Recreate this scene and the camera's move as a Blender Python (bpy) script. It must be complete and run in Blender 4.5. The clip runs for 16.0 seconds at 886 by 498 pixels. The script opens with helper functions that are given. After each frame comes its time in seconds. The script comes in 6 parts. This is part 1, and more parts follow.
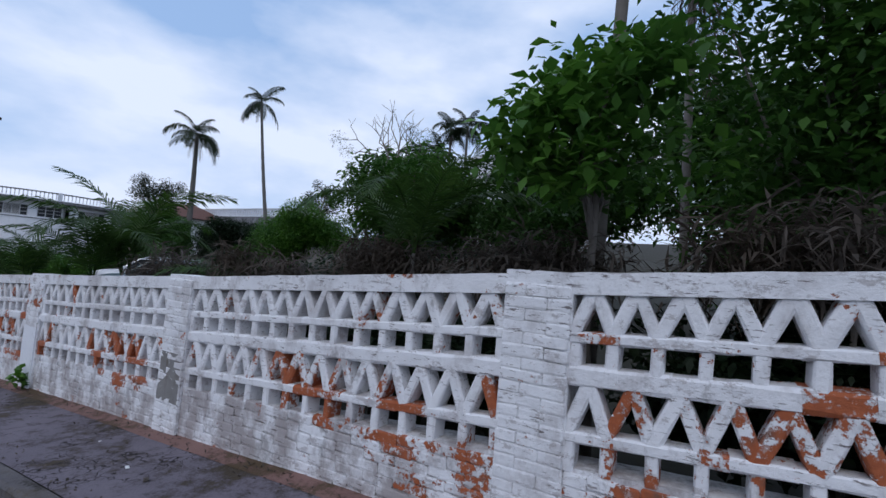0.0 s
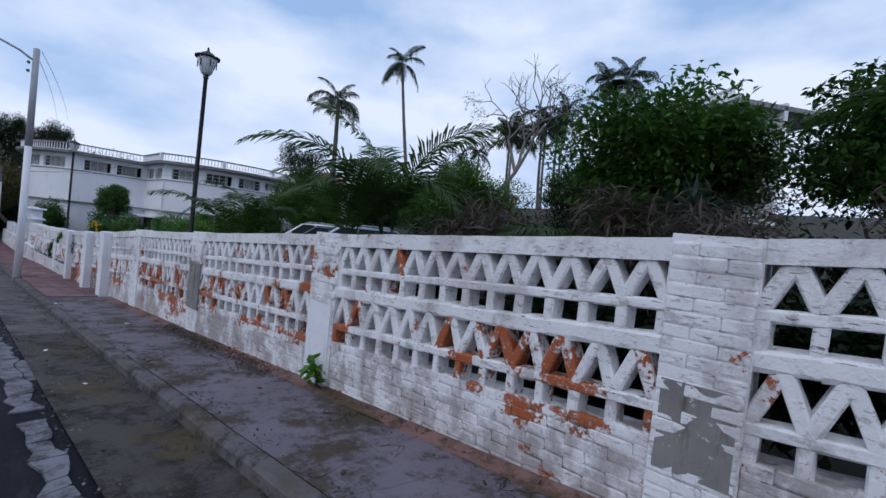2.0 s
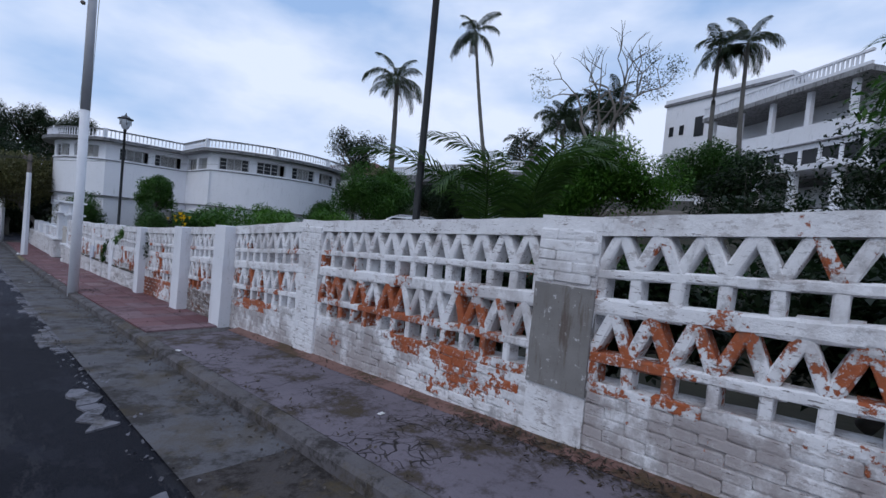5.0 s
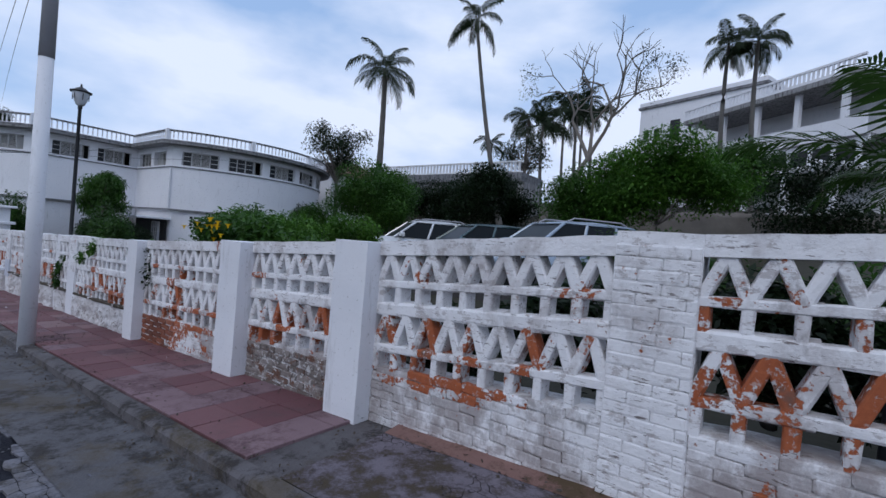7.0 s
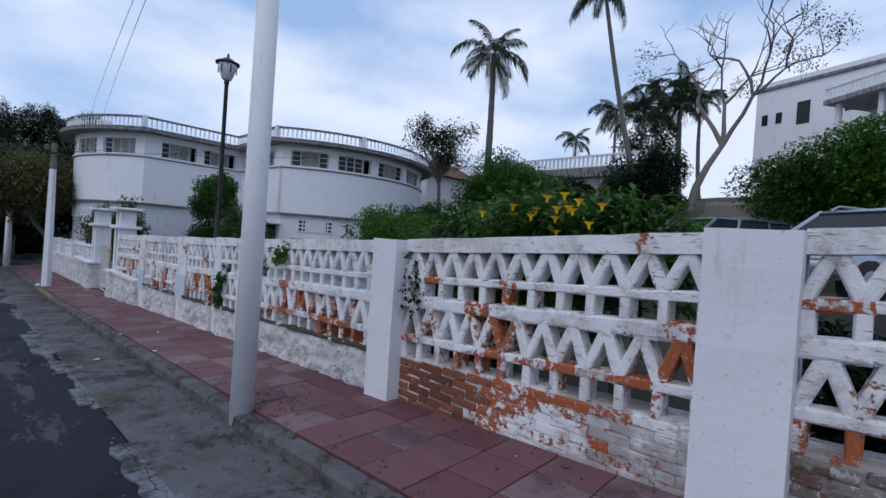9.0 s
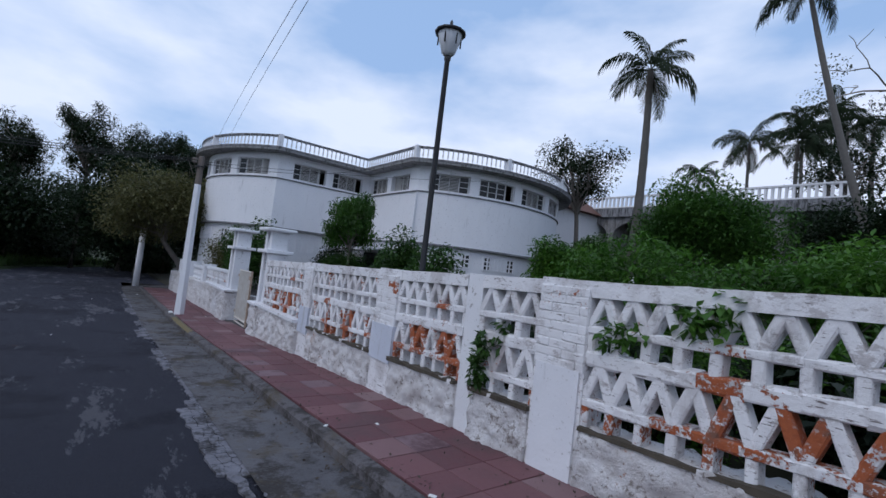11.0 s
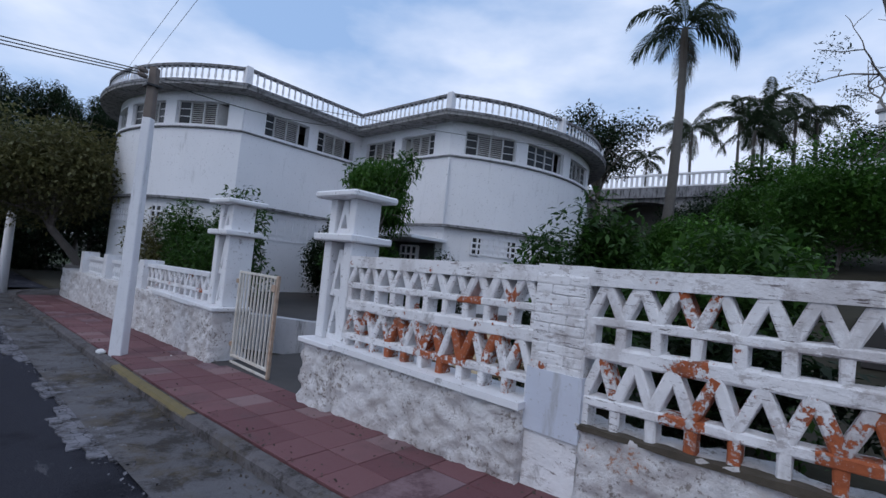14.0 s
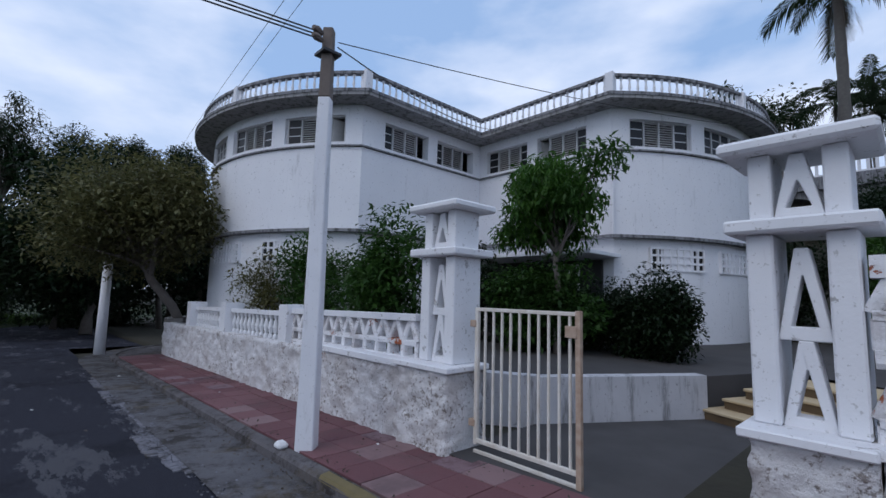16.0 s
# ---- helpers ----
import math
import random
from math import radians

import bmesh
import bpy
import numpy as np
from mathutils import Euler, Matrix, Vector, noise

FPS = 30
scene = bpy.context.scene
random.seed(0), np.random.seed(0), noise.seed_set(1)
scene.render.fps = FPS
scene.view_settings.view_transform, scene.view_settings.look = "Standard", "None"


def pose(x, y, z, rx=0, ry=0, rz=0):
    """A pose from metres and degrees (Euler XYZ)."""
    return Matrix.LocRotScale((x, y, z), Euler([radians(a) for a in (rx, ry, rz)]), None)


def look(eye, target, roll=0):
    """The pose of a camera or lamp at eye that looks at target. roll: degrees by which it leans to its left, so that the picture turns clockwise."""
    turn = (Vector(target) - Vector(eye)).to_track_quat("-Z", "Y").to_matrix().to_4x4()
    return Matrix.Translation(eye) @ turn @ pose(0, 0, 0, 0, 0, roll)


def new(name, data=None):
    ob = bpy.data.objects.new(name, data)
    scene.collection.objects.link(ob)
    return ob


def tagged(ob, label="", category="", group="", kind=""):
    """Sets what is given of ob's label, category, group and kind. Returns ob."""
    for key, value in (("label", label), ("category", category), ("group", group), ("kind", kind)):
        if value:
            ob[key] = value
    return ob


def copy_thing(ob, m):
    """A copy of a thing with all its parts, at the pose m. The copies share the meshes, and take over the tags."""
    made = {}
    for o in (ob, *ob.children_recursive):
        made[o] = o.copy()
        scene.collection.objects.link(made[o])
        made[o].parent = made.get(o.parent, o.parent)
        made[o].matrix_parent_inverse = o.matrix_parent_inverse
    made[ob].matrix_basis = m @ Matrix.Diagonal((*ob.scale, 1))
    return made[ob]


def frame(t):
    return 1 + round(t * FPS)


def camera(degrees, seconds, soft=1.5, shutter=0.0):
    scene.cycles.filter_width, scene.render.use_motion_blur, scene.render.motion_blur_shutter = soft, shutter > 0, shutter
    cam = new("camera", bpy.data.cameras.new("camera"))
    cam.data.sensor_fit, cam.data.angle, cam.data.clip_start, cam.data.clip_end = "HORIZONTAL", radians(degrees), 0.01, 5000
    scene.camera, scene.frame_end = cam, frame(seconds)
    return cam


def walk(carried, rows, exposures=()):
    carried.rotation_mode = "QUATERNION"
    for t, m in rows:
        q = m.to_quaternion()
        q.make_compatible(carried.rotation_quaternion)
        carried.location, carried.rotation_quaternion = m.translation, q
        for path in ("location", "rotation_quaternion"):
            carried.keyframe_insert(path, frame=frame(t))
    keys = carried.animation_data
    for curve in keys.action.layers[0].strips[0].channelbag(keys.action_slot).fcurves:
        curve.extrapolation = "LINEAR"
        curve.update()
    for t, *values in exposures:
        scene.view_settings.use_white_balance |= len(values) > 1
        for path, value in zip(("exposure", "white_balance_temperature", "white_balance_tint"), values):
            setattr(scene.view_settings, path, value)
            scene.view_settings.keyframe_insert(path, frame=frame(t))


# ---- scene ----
cam = camera(89.1, 16.0)
PATH = [
    (0, (-0.138, 0.029, 1.661), (-1.15, 1.749, 1.786), 4.8),
    (0.5, (-1.143, 0.079, 1.561), (-2.127, 1.82, 1.604), 5.1),
    (1, (-2.092, 0.056, 1.484), (-3.15, 1.751, 1.562), 7.2),
    (1.5, (-3.169, 0.129, 1.382), (-4.37, 1.727, 1.426), 6.8),
    (2, (-4.184, 0.023, 1.292), (-5.532, 1.5, 1.25), 6.2),
    (2.5, (-5.07, -0.079, 1.233), (-6.475, 1.342, 1.146), 4.9),
    (3, (-6.062, -0.164, 1.159), (-7.513, 1.21, 1.074), 5.9),
    (3.5, (-7.139, -0.158, 1.087), (-8.531, 1.275, 1.002), 4.4),
    (4, (-8.229, -0.197, 0.976), (-9.622, 1.235, 0.879), 5.1),
    (6.5, (-13.428, -0.186, 0.653), (-14.677, 1.376, 0.662), 5.3),
    (7, (-14.59, -0.175, 0.641), (-15.78, 1.432, 0.614), 4.8),
    (7.5, (-15.684, -0.192, 0.57), (-16.934, 1.369, 0.545), 5.6),
    (8, (-16.855, -0.185, 0.418), (-18.19, 1.304, 0.385), 3.4),
    (10.5, (-22.411, -0.334, 0.192), (-23.891, 1.01, 0.243), 8.0),
    (11, (-23.501, -0.395, 0.101), (-25.09, 0.814, 0.205), 6.7),
    (11.5, (-24.564, -0.463, 0.051), (-26.173, 0.722, 0.14), 6.5),
    (12, (-25.512, -0.605, 0.127), (-27.144, 0.549, 0.183), 5.1),
    (12.5, (-26.601, -0.599, 0.04), (-28.165, 0.648, 0.086), 4.4),
    (13, (-27.682, -0.652, -0.032), (-29.211, 0.638, -0.029), 3.7),
    (13.5, (-28.72, -0.577, -0.075), (-30.148, 0.823, -0.041), 4.6),
    (14, (-29.821, -0.458, -0.115), (-31.138, 1.044, -0.028), 5.7),
    (14.5, (-30.834, -0.343, -0.204), (-32.11, 1.18, 0.027), 6.0),
    (15, (-31.691, -0.387, -0.204), (-33.079, 1.037, 0.012), 4.6),
    (15.5, (-32.689, -0.5, -0.275), (-34.117, 0.89, -0.104), 3.1),
    (16, (-33.713, -0.653, -0.352), (-35.163, 0.709, -0.144), 1.5),
]
walk(cam, [(t, look(eye, target, roll)) for t, eye, target, roll in PATH])

# ---- light ----
SUN_AZ, SUN_EL = 205.0, 46.0
world = bpy.data.worlds.new("sky")
scene.world = world
world.use_nodes = True
wn, wl = world.node_tree.nodes, world.node_tree.links
bg = wn["Background"]
sky = wn.new("ShaderNodeTexSky")
sky.sky_type, sky.sun_disc = "NISHITA", False
sky.sun_elevation, sky.sun_rotation = radians(SUN_EL), radians(SUN_AZ)
sky.air_density, sky.dust_density = 1.0, 0.6
coord = wn.new("ShaderNodeTexCoord")
squash = wn.new("ShaderNodeMapping")
squash.inputs["Scale"].default_value = (1.0, 1.0, 2.4)
wl.new(coord.outputs["Generated"], squash.inputs["Vector"])
puff = wn.new("ShaderNodeTexNoise")
puff.inputs["Scale"].default_value, puff.inputs["Detail"].default_value, puff.inputs["Roughness"].default_value = 1.9, 6.0, 0.5
wl.new(squash.outputs["Vector"], puff.inputs["Vector"])
cover = wn.new("ShaderNodeValToRGB")
cover.color_ramp.elements[0].position, cover.color_ramp.elements[1].position = 0.385, 0.59
wl.new(puff.outputs["Fac"], cover.inputs["Fac"])
blue = wn.new("ShaderNodeMix")
blue.data_type = "RGBA"
blue.inputs["Factor"].default_value = 0.72
blue.inputs["B"].default_value = (4.7, 7.2, 11.9, 1)
wl.new(sky.outputs["Color"], blue.inputs["A"])
cloud = wn.new("ShaderNodeMix")
cloud.data_type = "RGBA"
cloud.inputs["B"].default_value = (8.9, 10.0, 12.5, 1)
wl.new(cover.outputs["Color"], cloud.inputs["Factor"])
wl.new(blue.outputs["Result"], cloud.inputs["A"])
wl.new(cloud.outputs["Result"], bg.inputs["Color"])
bg.inputs["Strength"].default_value = 0.086

sun = new("sun", bpy.data.lights.new("sun", "SUN"))
sun.data.energy, sun.data.angle, sun.data.color = 0.6, radians(40), (1.0, 0.93, 0.86)
sun.matrix_world = look((-14, -40, 42), (-20, 0, 0))

# ---- materials ----


class Mat:
    """A small builder of node materials."""

    def __init__(self, name, rough=0.8, metal=0.0):
        self.m = bpy.data.materials.new(name)
        self.m.use_nodes = True
        self.n, self.l = self.m.node_tree.nodes, self.m.node_tree.links
        self.p = self.n["Principled BSDF"]
        self.p.inputs["Roughness"].default_value, self.p.inputs["Metallic"].default_value = rough, metal
        self.pos = self.n.new("ShaderNodeNewGeometry")
        self.where = self.pos.outputs["Position"]

    def put(self, socket, value):
        if isinstance(value, bpy.types.NodeSocket):
            self.l.new(value, socket)
        else:
            socket.default_value = (*value, 1) if isinstance(value, tuple) and len(value) == 3 and socket.type == "RGBA" else value

    def stretch(self, x, y, z):
        t = self.n.new("ShaderNodeMapping")
        t.inputs["Scale"].default_value = (x, y, z)
        self.l.new(self.where, t.inputs["Vector"])
        return t.outputs["Vector"]

    def noise(self, scale, detail=4, rough=0.55, at=None):
        t = self.n.new("ShaderNodeTexNoise")
        t.inputs["Scale"].default_value, t.inputs["Detail"].default_value, t.inputs["Roughness"].default_value = scale, detail, rough
        self.l.new(at or self.where, t.inputs["Vector"])
        return t.outputs["Fac"]

    def cells(self, scale, feature="F1", at=None, out="Distance"):
        t = self.n.new("ShaderNodeTexVoronoi")
        t.feature = feature
        t.inputs["Scale"].default_value = scale
        self.l.new(at or self.where, t.inputs["Vector"])
        return t.outputs[out]

    def step(self, fac, a, b):
        t = self.n.new("ShaderNodeMapRange")
        t.interpolation_type = "SMOOTHSTEP"
        self.put(t.inputs["Value"], fac)
        t.inputs["From Min"].default_value, t.inputs["From Max"].default_value = a, b
        return t.outputs["Result"]

    def sums(self, a, b, op="ADD"):
        t = self.n.new("ShaderNodeMath")
        t.operation = op
        self.put(t.inputs[0], a), self.put(t.inputs[1], b)
        return t.outputs[0]

    def mix(self, fac, a, b):
        t = self.n.new("ShaderNodeMix")
        t.data_type = "RGBA"
        self.put(t.inputs["Factor"], fac), self.put(t.inputs["A"], a), self.put(t.inputs["B"], b)
        return t.outputs["Result"]

    def random(self):
        return self.n.new("ShaderNodeObjectInfo").outputs["Random"]

    def island(self):
        return self.pos.outputs["Random Per Island"]

    def done(self, colour, bump=None, strength=0.4, distance=0.01, rough=None):
        self.put(self.p.inputs["Base Color"], colour)
        if rough is not None:
            self.put(self.p.inputs["Roughness"], rough)
        if bump is not None:
            t = self.n.new("ShaderNodeBump")
            t.inputs["Strength"].default_value, t.inputs["Distance"].default_value = strength, distance
            self.put(t.inputs["Height"], bump)
            self.l.new(t.outputs["Normal"], self.p.inputs["Normal"])
        return self.m


def painted_brick(name, low, high, dirt=0.55, stain=0.45):
    """White limewash flaking off orange brick; the mask opens between low and high."""
    m = Mat(name, 0.85)
    big, fine = m.noise(3.1, 4), m.noise(21, 6, 0.7)
    own = m.sums(m.random(), 0.05, "MULTIPLY")
    mask = m.step(m.sums(m.sums(m.sums(big, 0.55, "MULTIPLY"), m.sums(fine, 0.45, "MULTIPLY")), own), low, high)
    white = m.mix(m.noise(7, 4), (0.70, 0.695, 0.715), (0.84, 0.835, 0.85))
    grime = m.step(m.noise(5.5, 6, 0.72, m.stretch(1, 1, 0.6)), dirt + 0.06, dirt + 0.20)
    white = m.mix(m.sums(grime, 0.65, "MULTIPLY"), white, (0.24, 0.225, 0.225))
    smear = m.step(m.noise(1.9, 7, 0.7, m.stretch(1, 1, 0.7)), 0.58 - 0.2 * stain, 0.68 - 0.12 * stain)
    white = m.mix(m.sums(smear, stain, "MULTIPLY"), white, (0.33, 0.29, 0.285))
    # dark horizontal dashes: speckled dirt plus painted shadows of broken mortar
    dirt_and_joint_shade = m.step(m.noise(30, 5, 0.72, m.stretch(0.3, 1, 1.9)), 0.585, 0.63)
    where = m.step(m.noise(2.3, 3), 0.40, 0.58)
    white = m.mix(m.sums(m.sums(dirt_and_joint_shade, where, "MULTIPLY"), 0.9, "MULTIPLY"), white, (0.10, 0.075, 0.07))
    rubbed = m.step(m.noise(8, 7, 0.78, m.stretch(0.7, 1, 1.3)), 0.555, 0.61)
    white = m.mix(m.sums(rubbed, 0.6, "MULTIPLY"), white, (0.33, 0.29, 0.285))
    clay = m.mix(m.noise(30, 3), (0.25, 0.062, 0.024), (0.46, 0.122, 0.042))
    clay = m.mix(m.step(m.noise(7, 3), 0.55, 0.75), clay, (0.17, 0.085, 0.06))
    lime = m.step(m.noise(26, 5, 0.7), 0.57, 0.64)
    clay = m.mix(m.sums(lime, 0.55, "MULTIPLY"), clay, (0.5, 0.46, 0.45))
    return m.done(m.mix(mask, white, clay), m.sums(m.sums(m.noise(34, 6, 0.7), m.sums(m.noise(9, 4), 0.8, "MULTIPLY")), m.sums(mask, -0.4, "MULTIPLY")), 0.75, 0.011)


def rendered(name, a, b, stain=(0.30, 0.29, 0.28), amount=0.6, at=0.60, scale=1.0, chips=None):
    """Painted plaster with rain streaks, mildew and small chips."""
    m = Mat(name, 0.85)
    col = m.mix(m.noise(2.2 * scale, 4), a, b)
    streak = m.step(m.noise(3.0 * scale, 6, 0.7, m.stretch(2.2, 2.2, 0.35)), at, at + 0.2)
    col = m.mix(m.sums(streak, amount, "MULTIPLY"), col, stain)
    col = m.mix(m.sums(m.step(m.noise(26 * scale, 5, 0.7), 0.61, 0.66), 0.5, "MULTIPLY"), col, stain)
    if chips:
        col = m.mix(m.step(m.noise(9 * scale, 5, 0.65), 0.62, 0.66), col, chips)
    return m.done(col, m.noise(30 * scale, 4), 0.3, 0.006)


PAINT = painted_brick("limewash_sound", 0.635, 0.665, 0.51)
WORN = painted_brick("limewash_worn", 0.535, 0.56, 0.46, 0.6)
BARE = painted_brick("limewash_gone", 0.475, 0.505, 0.46, 0.6)
BASE = painted_brick("limewash_base", 0.625, 0.66, 0.44, 0.90)
WHITE = rendered("white_plaster", (0.66, 0.665, 0.695), (0.80, 0.80, 0.82), chips=(0.40, 0.39, 0.39))
POSTW = rendered("smooth_post_paint", (0.66, 0.67, 0.71), (0.78, 0.78, 0.81), amount=0.5, at=0.56)
PANEL = rendered("pale_blue_plaster", (0.48, 0.51, 0.60), (0.60, 0.63, 0.70), amount=0.6, at=0.54)
CEMENT = rendered("grey_cement_patch", (0.15, 0.14, 0.135), (0.27, 0.26, 0.25), (0.09, 0.06, 0.045), 0.75, 0.50, 2.0, (0.45, 0.44, 0.44))
HOUSE = rendered("house_white_paint", (0.74, 0.745, 0.78), (0.82, 0.82, 0.85), (0.22, 0.22, 0.23), 0.5, 0.58, 0.6)
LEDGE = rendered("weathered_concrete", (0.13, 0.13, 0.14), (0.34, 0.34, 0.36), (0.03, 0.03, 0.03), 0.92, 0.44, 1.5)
# dark base tone carries the shade under the overhang; the streaks are stains
SLABM = rendered("stained_shaded_soffit", (0.22, 0.215, 0.22), (0.36, 0.355, 0.36), (0.05, 0.047, 0.047), 0.85, 0.46, 0.9)


def rubble_material():
    m = Mat("limewashed_rubble", 0.9)
    chip = m.step(m.sums(m.sums(m.noise(24, 6, 0.75), 0.7, "MULTIPLY"), m.sums(m.noise(3, 4), 0.3, "MULTIPLY")), 0.525, 0.62)
    white = m.mix(m.noise(6, 4), (0.60, 0.59, 0.60), (0.80, 0.79, 0.80))
    smear = m.step(m.noise(2.2, 7, 0.7), 0.46, 0.64)
    white = m.mix(m.sums(smear, 0.42, "MULTIPLY"), white, (0.36, 0.31, 0.29))
    stone = m.mix(m.noise(20, 4), (0.12, 0.10, 0.09), (0.38, 0.335, 0.31))
    rust = m.step(m.noise(1.7, 2), 0.68, 0.74)
    stone = m.mix(rust, stone, (0.42, 0.18, 0.09))
    return m.done(m.mix(chip, white, stone), m.noise(20, 6, 0.7), 1.0, 0.03)


RUBBLE = rubble_material()


def grey_brick():
    m = Mat("weathered_bare_brick", 0.92)
    col = m.mix(m.random(), (0.13, 0.105, 0.095), (0.27, 0.235, 0.22))
    col = m.mix(m.step(m.noise(6, 5, 0.65), 0.52, 0.62), col, (0.16, 0.075, 0.05))
    col = m.mix(m.sums(m.step(m.noise(16, 6, 0.75), 0.53, 0.60), 0.85, "MULTIPLY"), col, (0.58, 0.57, 0.57))
    col = m.mix(m.sums(m.step(m.noise(9, 5, 0.7), 0.57, 0.64), 0.8, "MULTIPLY"), col, (0.06, 0.045, 0.042))
    return m.done(col, m.sums(m.noise(30, 6, 0.75), m.noise(10, 4)), 1.0, 0.02)


GREYBRICK = grey_brick()


def red_brick():
    m = Mat("bare_red_brick", 0.92)
    col = m.mix(m.random(), (0.13, 0.042, 0.026), (0.30, 0.095, 0.05))
    col = m.mix(m.sums(m.step(m.noise(14, 6, 0.75), 0.56, 0.63), 0.7, "MULTIPLY"), col, (0.05, 0.035, 0.03))
    col = m.mix(m.sums(m.step(m.noise(19, 6, 0.75), 0.60, 0.66), 0.7, "MULTIPLY"), col, (0.5, 0.47, 0.46))
    return m.done(col, m.noise(30, 6, 0.75), 0.9, 0.015)


REDBRICK = red_brick()


def asphalt_material():
    m = Mat("old_asphalt", 0.85)
    col = m.mix(m.noise(120, 2), (0.013, 0.014, 0.022), (0.046, 0.048, 0.066))
    col = m.mix(m.sums(m.step(m.noise(0.7, 5, 0.6), 0.50, 0.62), 0.8, "MULTIPLY"), col, (0.012, 0.013, 0.021))
    bald = m.step(m.noise(1.3, 7, 0.75, m.stretch(0.4, 1.5, 1)), 0.56, 0.60)
    col = m.mix(m.sums(bald, 0.8, "MULTIPLY"), col, (0.11, 0.11, 0.125))
    rust = m.step(m.noise(0.55, 4), 0.68, 0.74)
    col = m.mix(m.sums(rust, 0.5, "MULTIPLY"), col, (0.14, 0.075, 0.05))
    # asphalt darker and bluer east of about x = -19
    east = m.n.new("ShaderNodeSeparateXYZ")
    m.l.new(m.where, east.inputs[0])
    dark_east = m.step(m.sums(east.outputs["X"], m.sums(m.noise(0.8, 3), 5.0, "MULTIPLY")), -17.5, -16.0)
    col = m.mix(m.sums(dark_east, 0.7, "MULTIPLY"), col, (0.0055, 0.0062, 0.0125))
    patch = m.step(m.noise(2.6, 6, 0.7, m.stretch(0.6, 1.2, 1)), 0.53, 0.60)
    col = m.mix(m.sums(patch, 0.5, "MULTIPLY"), col, (0.030, 0.032, 0.046))
    grit = m.step(m.noise(55, 4, 0.75), 0.61, 0.69)
    col = m.mix(m.sums(grit, 0.6, "MULTIPLY"), col, (0.10, 0.10, 0.115))
    m.p.inputs["Specular IOR Level"].default_value = 0.2
    return m.done(col, m.sums(m.noise(60, 5, 0.7), m.noise(6, 5)), 1.0, 0.03)


def concrete_material(name, a, b, dark, cracks=True, moss=0.0, scale=1.0):
    m = Mat(name, 0.88)
    col = m.mix(m.noise(1.6 * scale, 5, 0.6), a, b)
    col = m.mix(m.sums(m.step(m.noise(1.3 * scale, 9, 0.80), 0.46, 0.60), 0.88, "MULTIPLY"), col, dark)
    if moss:
        col = m.mix(m.sums(m.step(m.noise(1.3, 9, 0.78), 0.50, 0.62), moss, "MULTIPLY"), col, (0.075, 0.055, 0.025))
    height = m.noise(40, 4)
    if cracks:
        warp = m.n.new("ShaderNodeVectorMath")
        warp.operation = "ADD"
        tex = m.n.new("ShaderNodeTexNoise")
        tex.inputs["Scale"].default_value = 3.0
        m.l.new(m.where, tex.inputs["Vector"])
        m.l.new(m.where, warp.inputs[0]), m.l.new(tex.outputs["Color"], warp.inputs[1])
        sound = m.step(m.noise(0.9, 4, 0.6), 0.42, 0.56)
        gap = m.step(m.sums(m.cells(4.6, "DISTANCE_TO_EDGE", warp.outputs[0]), m.sums(sound, 0.06, "MULTIPLY")), 0.006, 0.05)
        col = m.mix(gap, (0.022, 0.018, 0.017), col)
        height = m.sums(height, m.sums(gap, 1.4, "MULTIPLY"))
    m.p.inputs["Specular IOR Level"].default_value = 0.25
    return m.done(col, height, 0.6, 0.012)


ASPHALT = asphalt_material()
GUTTER = concrete_material("gutter_concrete", (0.030, 0.025, 0.023), (0.090, 0.080, 0.080), (0.011, 0.008, 0.006), False, 0.8, 1.9)
CHANNEL = concrete_material("channel_concrete", (0.065, 0.064, 0.070), (0.145, 0.142, 0.155), (0.028, 0.024, 0.022), False, 0.45, 1.4)
PAVE = concrete_material("pavement_concrete", (0.105, 0.092, 0.112), (0.205, 0.18, 0.21), (0.033, 0.026, 0.024), True, 0.55)
KERB = concrete_material("kerb_concrete", (0.060, 0.054, 0.056), (0.165, 0.155, 0.165), (0.024, 0.02, 0.018), False, 0.5, 2.2)
FLAKE = concrete_material("broken_concrete", (0.10, 0.10, 0.12), (0.23, 0.23, 0.26), (0.03, 0.028, 0.03), False, 0.3, 2.8)
EDGE = concrete_material("reddish_dirt_strip", (0.17, 0.09, 0.08), (0.25, 0.15, 0.13), (0.08, 0.05, 0.036), False, 0.6)


def tile_material():
    m = Mat("red_pavement_tile", 0.75)
    hue = m.random()
    col = m.mix(m.step(hue, 0.1, 0.9), (0.115, 0.036, 0.044), (0.165, 0.066, 0.074))
    col = m.mix(m.step(hue, 0.88, 0.95), col, (0.22, 0.135, 0.14))
    col = m.mix(m.sums(m.step(m.noise(1.3, 5, 0.65), 0.5, 0.72), 0.6, "MULTIPLY"), col, (0.06, 0.038, 0.04))
    col = m.mix(m.sums(m.noise(25, 4), 0.25, "MULTIPLY"), col, (0.20, 0.13, 0.135))
    return m.done(col, m.noise(60, 4), 0.35, 0.006)


TILE = tile_material()
PALETILE = concrete_material("faded_pink_tile", (0.16, 0.10, 0.115), (0.25, 0.17, 0.185), (0.10, 0.055, 0.062), False)


